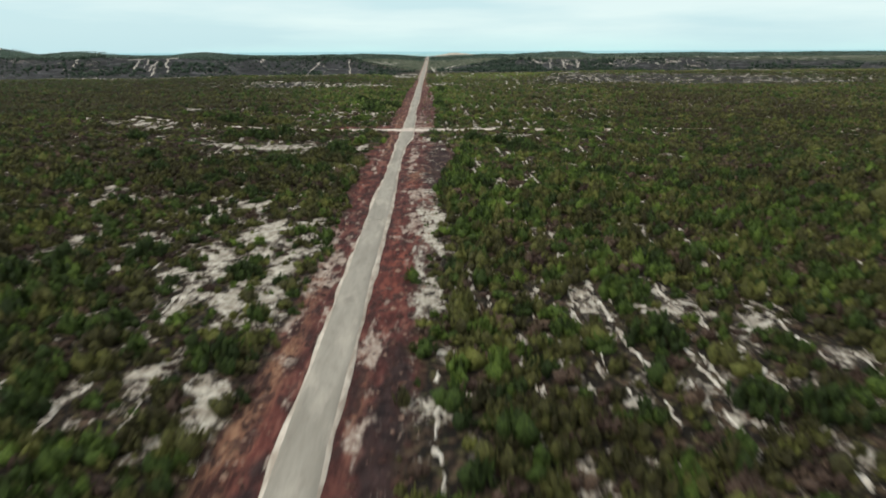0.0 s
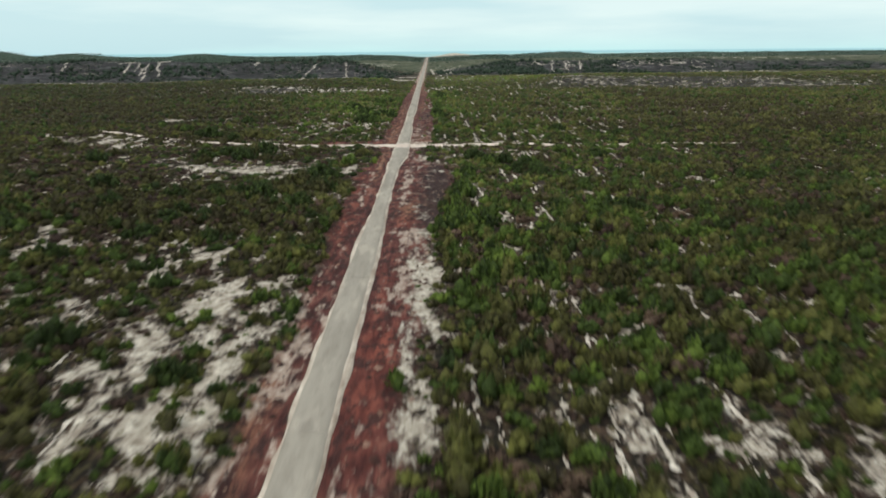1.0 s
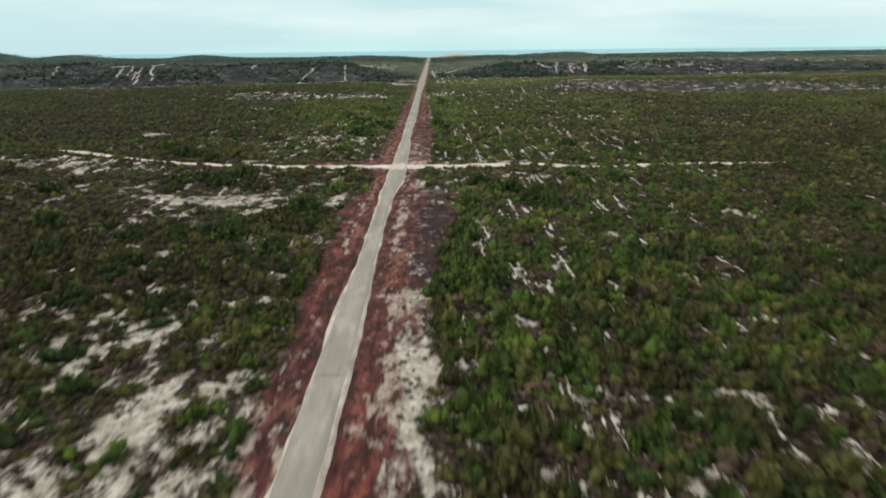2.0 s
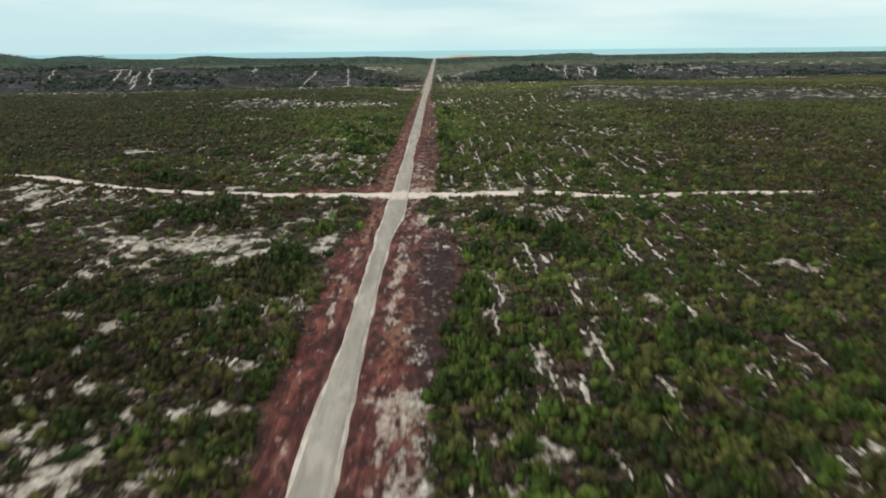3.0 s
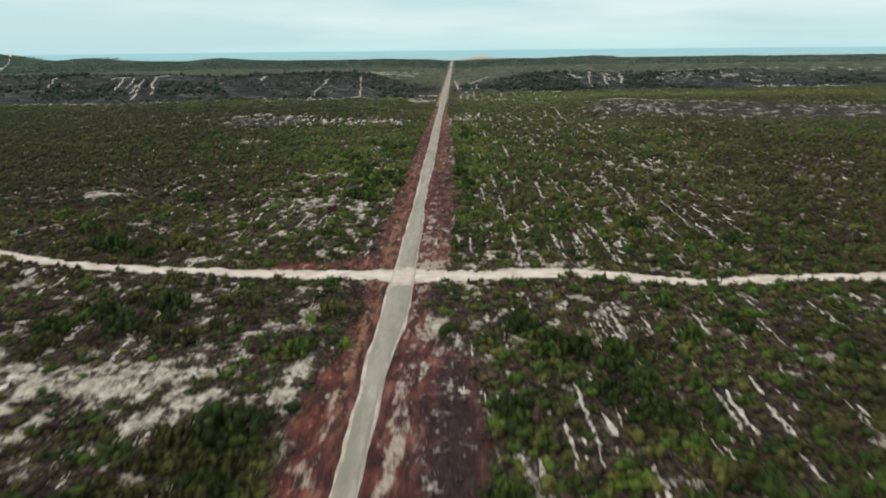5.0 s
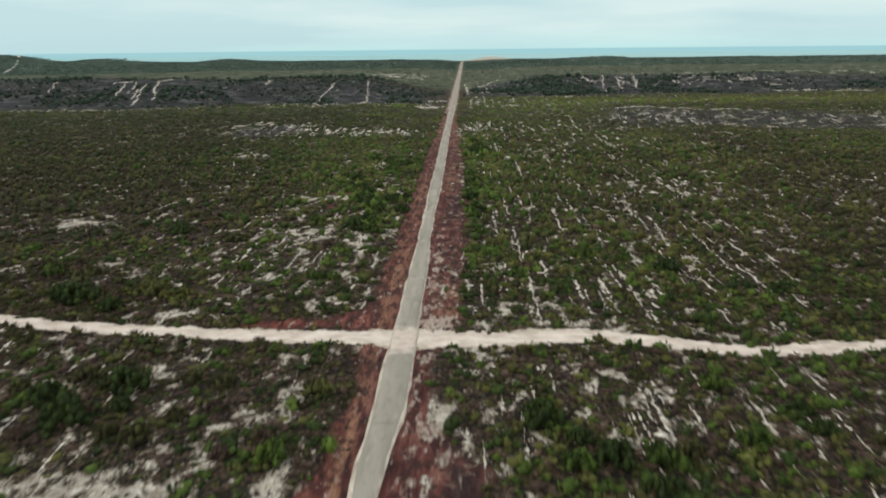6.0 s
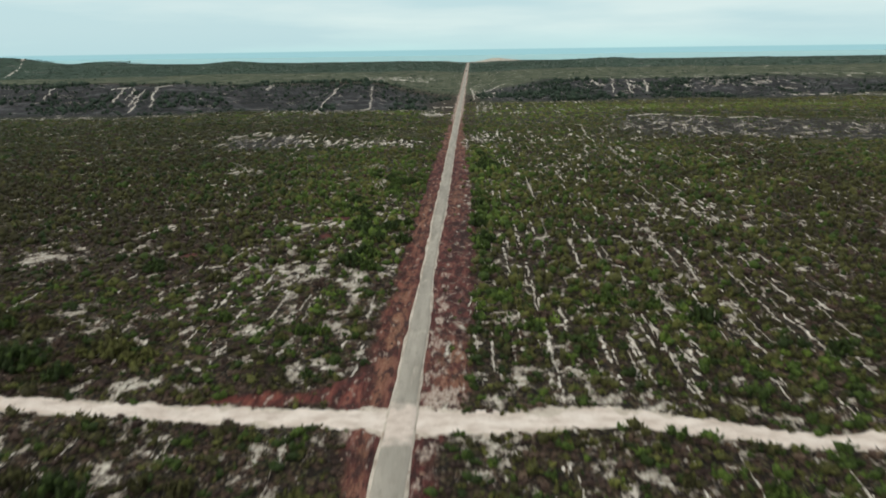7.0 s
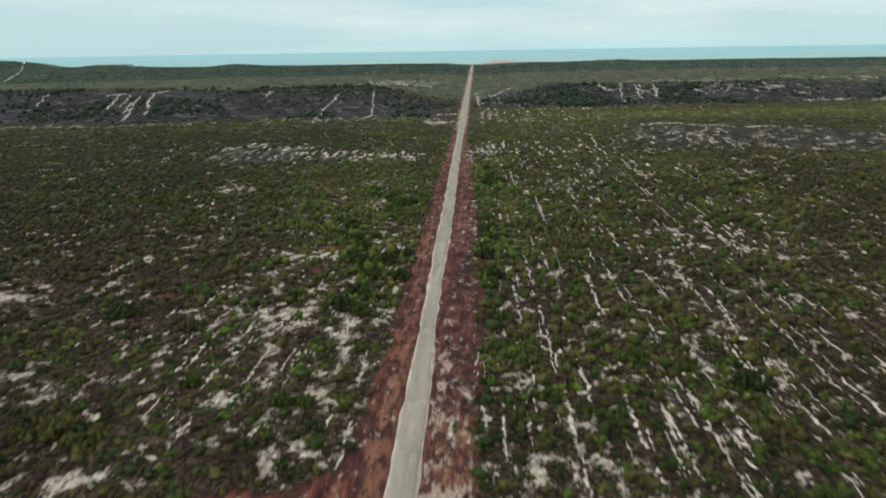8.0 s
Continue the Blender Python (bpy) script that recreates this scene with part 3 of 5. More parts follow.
# ---------------------------------------------------------------- ground sheet
rng = np.random.default_rng(7)


def mesh_of(name, verts, faces, mat, floats=None, smooth=False):
    """A mesh from arrays: verts (n, 3), faces (m, 3 or 4), and float attributes per vertex."""
    me = bpy.data.meshes.new(name)
    verts, faces = np.asarray(verts, np.float32), np.asarray(faces, np.int32)
    k = faces.shape[1]
    me.vertices.add(len(verts))
    me.vertices.foreach_set("co", verts.ravel())
    me.loops.add(faces.size)
    me.loops.foreach_set("vertex_index", faces.ravel())
    me.polygons.add(len(faces))
    me.polygons.foreach_set("loop_start", np.arange(len(faces), dtype=np.int32) * k)
    me.polygons.foreach_set("use_smooth", np.full(len(faces), smooth))
    for key, vals in (floats or {}).items():
        me.attributes.new(key, "FLOAT", "POINT").data.foreach_set("value", np.asarray(vals, np.float32))
    me.materials.append(mat)
    me.update(calc_edges=True)
    return me


def part(name, me, parent, label=""):
    ob = new(name, me)
    ob.parent = parent
    if label:
        ob["label"] = label
    return ob


def spaced(*legs):
    """Rising coordinates: legs of (from, to, step)."""
    out = [np.arange(a, b, s) for a, b, s in legs]
    return np.concatenate(out + [np.array([legs[-1][1]])])


def grid_faces(ny, nx):
    i = np.arange(ny - 1)[:, None] * nx + np.arange(nx - 1)[None, :]
    return np.stack([i, i + 1, i + nx + 1, i + nx], -1).reshape(-1, 4)


def build_ground():
    half = spaced((0, 10, 0.5), (10, 62, 0.6), (62, 110, 1.4), (110, 220, 3.4), (220, 600, 9), (600, 3000, 60))
    xs = np.concatenate([-half[:0:-1], half])
    ys = spaced((-400, -20, 40), (-20, 20, 4), (20, 290, 0.7), (290, 460, 1.8), (460, 760, 4.0), (760, 2300, 14))
    X, Y = np.meshgrid(xs, ys)
    verts = np.stack([X, Y, terrain(X, Y)], -1).reshape(-1, 3)
    x, y = verts[:, 0], verts[:, 1]
    soil = cover_of_soil(x, y)
    ash = marks(ASH, x, y)
    sand = np.maximum(sand_edge(x, y), 3.0 * lump(x, y, 66, 1900, 55, 110) - 0.5)
    sand = sand - 0.45 * soil * (np.abs(x - 6) > 1.6) - 0.14 * step(440, 520, y) * (1 - step(1700, 1800, y))
    foot = dune_foot(x)
    dune = np.where(x < 0, step(foot, foot + 12, y) * (1 - step(640, 672, y)), step(foot, foot + 14, y) * (1 - step(722, 762, y))) * step(6, 30, np.abs(x))
    pale = 0.12 + marks(PALE, x, y) + 0.75 * step(430, 520, y)
    tan = marks(TAN, x, y) + 0.5 * step(330, 400, y)
    rust = 0.12 + marks(RUST, x, y)
    front = np.interp(x, (-540, -400, -320, -170, -30, 60, 130, 330), (1005, 1030, 1085, 1085, 1130, 1125, 1175, 1165)) + 50 * (fbm(x, y, 120, 58) - 0.5)
    ridge = step(front, front + 45, y) * (1 - step(1720, 1800, y))
    inland = step(660, 720, y) * (1 - ridge)
    plateau = 0.9 * step(230, 350, y + 60 * (fbm(x, y, 50, 57) - 0.5)) * (1 - step(foot, foot + 30, y)) * step(6, 14, np.abs(x))
    me = mesh_of("ground", verts, grid_faces(len(ys), len(xs)), M_GROUND,
                 {"sand": sand, "rust": np.clip(rust, 0, 1), "pale": np.clip(pale, 0, 1), "tan": np.clip(tan, 0, 1), "plateau": plateau, "inland": inland,
                  "ridge": ridge, "soil": soil, "ash": ash, "track": on_track(x, y), "dune": dune, "bank": bank_cover(x, y)}, True)
    tagged(new("ground", me), "dark heath soil with white sand patches and red-brown graded verges", "ground", kind="structure")


def ribbon(name, ys, centre, half_l, half_r, lift, drop, mat):
    """A road slab along y with thickness, following the ground."""
    n = len(ys)
    z = terrain(centre, ys) + lift
    fr = np.linspace(0, 1, 7)
    top = np.concatenate([np.stack([centre - half_l + (half_l + half_r) * f, ys, z + 0.05 * (1 - (2 * f - 1) ** 2)], -1)[:, None] for f in fr], 1)
    low_l, low_r = top[:, :1] + np.array([-0.12, 0, -drop]), top[:, -1:] + np.array([0.12, 0, -drop])
    rows = np.concatenate([low_l, top, low_r], 1)
    return mesh_of(name, rows.reshape(-1, 3), grid_faces(n, rows.shape[1]), mat, None, True)


# ends of the slabs along the road
JOINTS = (-60, 22, 52, 80, 102, 128, 155, 179, 205, 228, 253, 276, 302, 336, 380, 440, 520, 640, 800, 1100, 1760)


def build_road():
    """A packed sandy bed with long concrete slabs laid on it, each a little out of line with the next."""
    ys = spaced((-60, 300, 0.8), (300, 700, 2.0), (700, 1760, 10))

    def middle(v):
        return np.interp(v, (0, 50, 100, 148, 157, 200, 240, 275, 400), (-0.1, -0.1, 0.05, 0.12, 0.65, 0.75, 0.45, 0.65, 0.4))

    def width(v):
        return np.interp(v, (0, 98, 107, 142, 158, 168, 185, 202, 222, 245, 268, 330), (2.85, 2.8, 2.2, 2.25, 3.35, 3.4, 3.0, 3.0, 2.3, 2.3, 2.95, 2.8))

    def ragged(v, seed, much):
        return much * (fbm(v, v * 0, 4, seed) - 0.5)

    bed = ribbon("road", ys, middle(ys), width(ys) / 2 + ragged(ys, 72, 0.5), width(ys) / 2 + ragged(ys, 73, 0.5), 0.07, 0.35, M_RIM)
    road = tagged(new("road", bed), "straight narrow pale concrete track with sandy crumbling edges", "road", kind="structure")
    rnd = random.Random(31)
    for a, b in zip(JOINTS, JOINTS[1:]):
        v = np.linspace(a + 0.03, b - 0.03, max(4, int((b - a) / (0.8 if b < 310 else 3.0))))
        inset = width(v) / 2 - 0.30
        slab = ribbon("slab", v, middle(v) + rnd.uniform(-0.05, 0.05), inset + ragged(v, 77, 0.22), inset + ragged(v, 78, 0.22), 0.13 + rnd.uniform(-0.012, 0.012), 0.12, M_ROAD)
        part("slab", slab, road)


def build_track():
    """Sandy vehicle track across the road, with ragged edges and two shallow ruts."""
    xs = np.arange(-78, 80, 0.45)
    mid = track_y(xs)
    wide = 1.55 + 0.45 * lump(xs, xs * 0, 16, 0, 12, 1) + 0.9 * lump(xs, xs * 0, 2, 0, 5, 1) - 1.35 * (1 - track_end(xs))
    near = wide + 1.5 * (fbm(xs, xs * 0, 2.6, 75) - 0.5) + 0.7 * rng.normal(0, 0.3, len(xs))
    far = wide + (1.7 + 2.2 * lump(xs, xs * 0, 18, 0, 10, 1)) * (fbm(xs, xs * 0, 2.6, 76) - 0.5) + 0.8 * rng.normal(0, 0.3, len(xs))
    fr = np.linspace(-1, 1, 11)
    off = np.where(fr[None] < 0, fr[None] * near[:, None], fr[None] * far[:, None])
    X = np.repeat(xs[:, None], 11, 1)
    Y = mid[:, None] + off
    rut = -0.06 * (np.exp(-((np.abs(off) - 0.75) / 0.22) ** 2))
    Z = terrain(X, Y) + 0.10 * (1 - fr[None] ** 4) - 0.02 + rut
    me = mesh_of("sandy_track", np.stack([X, Y, Z], -1).reshape(-1, 3), grid_faces(len(xs), 11), M_TRACK, None, True)
    tagged(new("sandy_track", me), "pale sandy vehicle track crossing the concrete road", "track", kind="structure")


def build_sea():
    xs, ys = np.linspace(-3300, 3300, 60), np.linspace(2080, 3700, 40)
    X, Y = np.meshgrid(xs, ys)
    me = mesh_of("sea", np.stack([X, Y, X * 0 - 3.6], -1).reshape(-1, 3), grid_faces(40, 60), M_SEA, None, True)
    tagged(new("sea", me), "calm pale turquoise sea under an overcast sky", "sea", kind="structure")


build_ground()
build_road()
build_track()
build_sea()

# ---------------------------------------------------------------- sand streaks
# where short flecks of sand lie: x from, x to, y from, y to, number, length, width
BANK_FLECKS = [
    (-86, -58, 380, 414, 36, 5, 0.5), (-58, -12, 376, 394, 44, 5, 0.6), (4, 20, 362, 425, 34, 7, 0.3), (18, 52, 385, 432, 36, 9, 0.3),
    (72, 190, 396, 440, 80, 4, 0.4), (15, 42, 295, 340, 34, 6, 0.26), (46, 64, 254, 278, 40, 4, 0.24), (60, 120, 230, 330, 34, 6, 0.2),
    (190, 300, 385, 440, 60, 8, 0.35), (20, 110, 285, 380, 70, 9, 0.26),
]
PLAIN_FLECKS = [
    (-110, -40, 255, 330, 30, 4, 0.22), (70, 150, 490, 600, 110, 5, 0.34), (-115, -8, 500, 534, 170, 4, 0.26), (-260, -120, 500, 512, 50, 3, 0.4),
    (-110, -35, 850, 960, 130, 9, 0.9), (105, 260, 670, 720, 60, 9, 0.6), (-320, -220, 690, 780, 60, 9, 0.8), (8, 30, 640, 720, 40, 9, 0.7),
    (60, 130, 160, 200, 40, 4, 0.24), (230, 300, 636, 655, 50, 4, 0.9), (130, 280, 520, 600, 60, 5, 0.3),
]
HEATH_FLECKS = [
    (-75, -40, 160, 172, 24, 4, 0.3), (6, 60, 185, 400, 250, 0.9, 0.26), (60, 130, 200, 400, 110, 0.9, 0.24), (-35, -8, 185, 330, 130, 0.9, 0.26), (-90, -35, 185, 330, 45, 0.9, 0.26),
    (150, 420, 740, 900, 150, 9, 0.8), (8, 22, 34, 75, 55, 1.8, 0.17), (-40, -7, 98, 134, 50, 1.6, 0.2), (8, 42, 75, 165, 90, 1.5, 0.17),
]
# long bare lines: x, y where it begins, length, width
LINES_START = [
    (6.5, 27, 15, 0.34), (21.9, 31, 4, 0.30), (19.0, 33, 3, 0.35), (22.7, 35, 9, 0.50), (33.2, 37, 9, 0.50), (26.3, 37, 7, 0.45),
    (16.3, 39, 10, 0.40), (19.1, 39, 17, 0.50), (30.9, 41, 7, 0.50), (24.4, 49, 8, 0.50), (17.2, 51, 5, 0.40), (25.0, 94, 7, 0.50),
    (28.3, 94, 5, 0.50), (18.7, 96, 6, 0.50), (36.2, 100, 3, 0.40), (16.0, 101, 7, 0.40), (21.6, 102, 10, 0.45), (38.9, 102, 7, 0.35),
    (35.5, 104, 4, 0.35), (13.2, 109, 14, 0.25), (22.2, 116, 9, 0.35), (37.0, 117, 3, 0.30), (14.0, 117, 7, 0.35), (22.9, 123, 6, 0.50),
]
LINES_CROSSING = [
    (34.3, 126, 4, 0.40), (14.1, 126, 3, 0.40), (19.0, 127, 15, 0.35), (29.1, 129, 2, 0.35), (20.5, 130, 6, 0.50), (31.3, 131, 10, 0.45),
    (17.2, 131, 4, 0.35), (32.3, 132, 9, 0.50), (34.9, 132, 6, 0.50), (43.0, 134, 4, 0.35), (25.5, 134, 7, 0.45), (48.1, 135, 3, 0.45),
    (37.4, 137, 4, 0.35), (35.6, 139, 5, 0.35), (26.1, 151, 11, 0.35), (35.4, 153, 6, 0.30), (29.5, 153, 6, 0.30), (39.2, 155, 4, 0.25),
    (50.5, 156, 8, 0.45), (43.5, 158, 6, 0.30), (16.9, 161, 5, 0.30), (26.9, 158, 6, 0.30),
]
LINES_BEYOND = [
    (17.4, 179, 23, 0.55), (40.8, 179, 6, 0.40), (24.1, 183, 15, 0.60), (27.8, 184, 14, 0.45), (33.2, 185, 6, 0.40), (-5.8, 185, 10, 0.30),
    (31.5, 185, 10, 0.40), (52.9, 186, 6, 0.60), (10.3, 187, 8, 0.35), (-23.3, 188, 7, 0.40), (50.7, 189, 17, 0.55), (34.9, 191, 19, 0.45),
    (7.4, 205, 9, 0.26), (30.0, 193, 9, 0.60), (49.1, 193, 24, 0.50), (41.4, 196, 14, 0.60), (45.3, 197, 13, 0.40), (56.3, 197, 10, 0.30),
    (20.2, 198, 10, 0.60), (31.1, 198, 7, 0.35), (40.6, 201, 9, 0.60), (-24.6, 201, 8, 0.40), (-20.0, 202, 11, 0.40), (-6.6, 202, 11, 0.35),
]
LINES_PLAIN = [
    (-15.8, 206, 11, 0.40), (53.8, 207, 13, 0.35), (50.9, 207, 12, 0.35), (17.0, 207, 23, 0.40), (13.7, 223, 18, 0.60), (26.1, 226, 18, 0.50),
    (30.4, 228, 18, 0.50), (42.2, 228, 8, 0.50), (69.0, 231, 16, 0.45), (36.4, 235, 10, 0.45), (16.7, 240, 15, 0.45), (20.1, 249, 9, 0.45),
    (29.1, 253, 10, 0.40), (35.3, 258, 8, 0.50), (47.6, 278, 11, 0.40), (52.2, 280, 17, 0.45), (35.0, 281, 11, 0.50), (23.0, 283, 25, 0.50),
    (60.3, 288, 15, 0.50), (52.9, 315, 12, 0.50), (66.1, 322, 8, 0.50), (18.3, 328, 19, 0.50), (97.9, 334, 9, 0.50), (86.9, 344, 10, 0.50),
]
LINES = LINES_START + LINES_CROSSING + LINES_BEYOND + LINES_PLAIN


def streak_rows():
    """Bare lines of sand left by a clearing machine, all nearly parallel to the road: x, y, length, width."""
    out = []
    for x0 in np.arange(-60, 125, 1.5):
        y, x0 = 20.0, x0 + rng.normal(0, 0.35)
        bold = rng.uniform(0.15, 0.8)
        while y < 440:
            length = rng.uniform(1.0, 6.0) * (1 + y / 500) * rng.uniform(0.5, 1.3)
            x = x0 + rng.normal(0, 0.10) + 1.2 * (value_noise(np.array([y / 60.0]), np.array([x0 / 30.0]), 5)[0] - 0.5)
            d = 0.0
            if x > 8:
                d = (0.14 if x < 58 else 0.05) + 0.5 * math.exp(-((x - 23) / 11) ** 2 - ((y - 44) / 14) ** 2) + 0.42 * math.exp(-((x - 36) / 30) ** 2 - ((y - 222) / 55) ** 2)
                d += 0.2 * math.exp(-((x - 24) / 20) ** 2 - ((y - 162) / 14) ** 2) + 0.25 * math.exp(-((x - 22) / 18) ** 2 - ((y - 130) / 40) ** 2) + 0.25 * math.exp(-((x - 36) / 40) ** 2 - ((y - 320) / 60) ** 2)
            elif x < -6:
                d = 0.06 + 0.25 * math.exp(-((x + 22) / 20) ** 2 - ((y - 155) / 18) ** 2) + 0.35 * math.exp(-((x + 22) / 18) ** 2 - ((y - 215) / 30) ** 2) + 0.15 * math.exp(-((x + 12) / 10) ** 2 - ((y - 36) / 14) ** 2)
            clear = abs(float(track_y(np.array([x]))[0]) - y - length / 2) > 2.4 + length / 2
            if clear and rng.random() < d * bold:
                out.append((x, y, length, rng.uniform(0.06, 0.2) * (1 + y / 1200)))
            y += length + rng.uniform(0.4, 3.5)
    # short scars on the low banks and scattered over the plain
    for x0, x1, y0, y1, n, reach, wide in BANK_FLECKS + PLAIN_FLECKS + HEATH_FLECKS:
        for _ in range(n):
            out.append((rng.uniform(x0, x1), rng.uniform(y0, y1), rng.uniform(0.3, 1) * reach, rng.uniform(0.5, 1.3) * wide))
    # rows of small openings in the far green plain
    for x0 in np.arange(11.5, 80, 4.4):
        for y0 in (512, 528, 546, 566, 590):
            if rng.random() < 0.85 - 0.004 * x0:
                out.append((x0 + rng.normal(0, 0.5), y0 + rng.normal(0, 2.5), rng.uniform(5, 12), rng.uniform(0.25, 0.55)))
    # bright rim along the top of the bank
    for x0 in np.arange(75, 134, 0.8):
        if value_noise(np.array([x0 / 5.0]), np.array([3.0]), 6)[0] > 0.36:
            out.append((x0, 460 - 0.4 * (x0 - 74) + rng.normal(0, 0.8), rng.uniform(1, 2.5), rng.uniform(0.35, 0.7)))
    return out


LOOSE_STREAKS = streak_rows()
STREAKS = LOOSE_STREAKS + LINES


def wander(n, much, ease):
    """A smooth random line of n values."""
    raw = rng.normal(0, 1, n + 2 * ease)
    return much * np.convolve(raw, np.hanning(2 * ease + 1), "valid") / math.sqrt(ease * 0.75)


def build_lines():
    """The long bare lines: ragged ribbons of sand that swell, narrow and break off."""
    verts, faces, base = [], [], 0
    for x, y, length, width in LINES:
        if x > 8 and y > 177:                              # past the crossing they run on, thin and broken
            length, width = 1.6 * length, 0.8 * width
        elif x > 12 and y < 62:                            # among tall shrubs only slivers stay open
            width = 0.72 * width
        n = max(9, int(length / 0.22))
        t = np.linspace(0, 1, n)
        mid = x + wander(n, 0.10, 9) + wander(n, 0.07, 2)
        full = (0.25 + 0.75 * np.sin(np.pi * np.clip(t, 0.04, 0.96)) ** 0.6) * width * (0.44 if x < 36 else 0.30)
        lw = np.clip(full * (1 + wander(n, 0.45, 4) + rng.normal(0, 0.38, n)), 0.02, None)
        rw = np.clip(full * (1 + wander(n, 0.45, 4) + rng.normal(0, 0.38, n)), 0.02, None)
        px = np.stack([mid - lw, mid - 0.5 * lw, mid, mid + 0.5 * rw, mid + rw], -1)
        py = np.repeat((y + t * length)[:, None], 5, 1) + rng.normal(0, 0.07, (n, 5))
        verts.append(np.stack([px, py, terrain(px, py) + np.array([-0.02, 0.07, 0.10, 0.07, -0.02])], -1).reshape(-1, 3))
        gap = wander(n - 1, 1.0, 4) > (0.7 if y > 177 or y < 62 else 1.0)
        faces.append(grid_faces(n, 5)[~np.repeat(gap, 4)] + base)
        base += 5 * n
    me = mesh_of("sand_line", np.concatenate(verts), np.concatenate(faces), M_SAND, None, True)
    tagged(new("sand_lines", me), "long ragged white lines of bare sand along cleared strips", "sand", kind="stuff")


def build_streaks():
    """Each streak is a chain of small ragged patches of sand, with gaps."""
    cx, cy, rx, ry = [], [], [], []
    for x, y, length, width in LOOSE_STREAKS:
        gap = 0.34 + y / 1100
        n = max(3, int(length / gap))
        t = np.linspace(0, 1, n)
        drift = np.cumsum(rng.normal(0, 0.05, n))
        swell = 0.2 + 0.8 * np.sin(np.pi * np.clip(t, 0.06, 0.94))
        cx.append(x + drift + rng.normal(0, 0.35 * width, n))
        cy.append(y + t * length + rng.normal(0, 0.1, n))
        rx.append(width * swell * np.exp(rng.normal(-0.05, 0.6, n)) * (rng.random(n) < 0.88))
        ry.append(gap * rng.uniform(0.5, 1.25, n))
        m = rng.poisson(length / 3.0)                      # strays beside the line
        cx.append(x + rng.normal(0, 2.0 * width + 0.15, m))
        cy.append(y + rng.uniform(0, 1, m) * length)
        rx.append(width * rng.uniform(0.3, 1.1, m))
        ry.append(width * rng.uniform(0.8, 2.6, m))
    cx, cy, rx, ry = (np.concatenate(v) for v in (cx, cy, rx, ry))
    n = len(cx)
    ang = np.arange(7) * 2 * math.pi / 7 + rng.uniform(0, 1, (n, 1))
    far = rng.uniform(0.55, 1.3, (n, 7))
    px = np.concatenate([cx[:, None], cx[:, None] + np.cos(ang) * rx[:, None] * far], 1)
    py = np.concatenate([cy[:, None], cy[:, None] + np.sin(ang) * ry[:, None] * far], 1)
    lift = np.concatenate([np.full((n, 1), 0.16), np.full((n, 7), 0.03)], 1) * (1 + 0.6 * step(330, 480, cy))[:, None]
    pz = terrain(px, py) + lift
    fan = np.array([(0, k + 1, (k + 1) % 7 + 1) for k in range(7)])
    faces = (fan[None] + (np.arange(n) * 8)[:, None, None]).reshape(-1, 3)
    me = mesh_of("sand_streak", np.stack([px, py, pz], -1).reshape(-1, 3), faces, M_SAND, None, True)
    tagged(new("sand_streaks", me), "thin white lines of bare sand between the shrubs", "sand", kind="stuff")


# worn paths, each from one end to the other: x, y, x, y, width
SCARS_SOUTH = [
    (-215, 561, -226, 602, 2.4), (-210, 566, -219, 600, 1.6), (-192, 530, -211, 597, 2.1), (-187, 546, -204, 605, 2.2), (-200, 548, -208, 578, 1.4),
    (-265, 570, -277, 606, 1.4), (-207, 607, -204, 628, 1.0), (-234, 596, -222, 604, 1.0), (-136, 640, -132, 612, 1.6), (-82, 532, -87, 636, 1.9),
    (-63, 634, -52, 547, 1.9), (-52, 547, -53, 528, 1.5), (-20, 502, -4, 516, 2.2), (-16, 556, -4, 560, 1.8), (-622, 1091, -906, 1602, 7.0),
]
SCARS_NORTH = [
    (19, 708, 37, 789, 2.6), (125, 734, 108, 630, 2.2), (131, 707, 124, 653, 2.2), (147, 714, 136, 654, 1.9), (108, 690, 104, 712, 2.0),
    (7, 769, 10, 620, 1.3), (55, 388, 55.5, 445, 0.9),
]
SCARS = SCARS_SOUTH + SCARS_NORTH


def build_scars():
    """Worn sandy paths down the dune faces."""
    verts, faces, base = [], [], 0
    for xa, ya, xb, yb, w in SCARS:
        n = 34
        t = np.linspace(0, 1, n)
        cx = xa + (xb - xa) * t + wander(n, 0.7, 4)
        cy = ya + (yb - ya) * t
        way = np.array([-(yb - ya), xb - xa]) / math.hypot(xb - xa, yb - ya)
        ww = w * np.clip(rng.normal(0.22, 0.15, n), 0.02, 1)
        px = np.stack([cx - way[0] * ww, cx, cx + way[0] * ww], -1)
        py = np.stack([cy - way[1] * ww, cy, cy + way[1] * ww], -1)
        verts.append(np.stack([px, py, terrain(px, py) + np.array([0.1, 0.45, 0.1])], -1).reshape(-1, 3))
        quads = grid_faces(n, 3)
        faces.append(quads[np.repeat(rng.random(len(quads) // 2) < 0.82, 2)] + base)
        base += 3 * n
    me = mesh_of("sand_scar", np.concatenate(verts), np.concatenate(faces), M_SAND, None, True)
    tagged(new("dune_scars", me), "pale worn sandy paths down the dark dune faces", "sand", kind="stuff")


build_lines()
build_streaks()
build_scars()

# ---------------------------------------------------------------- shrubs


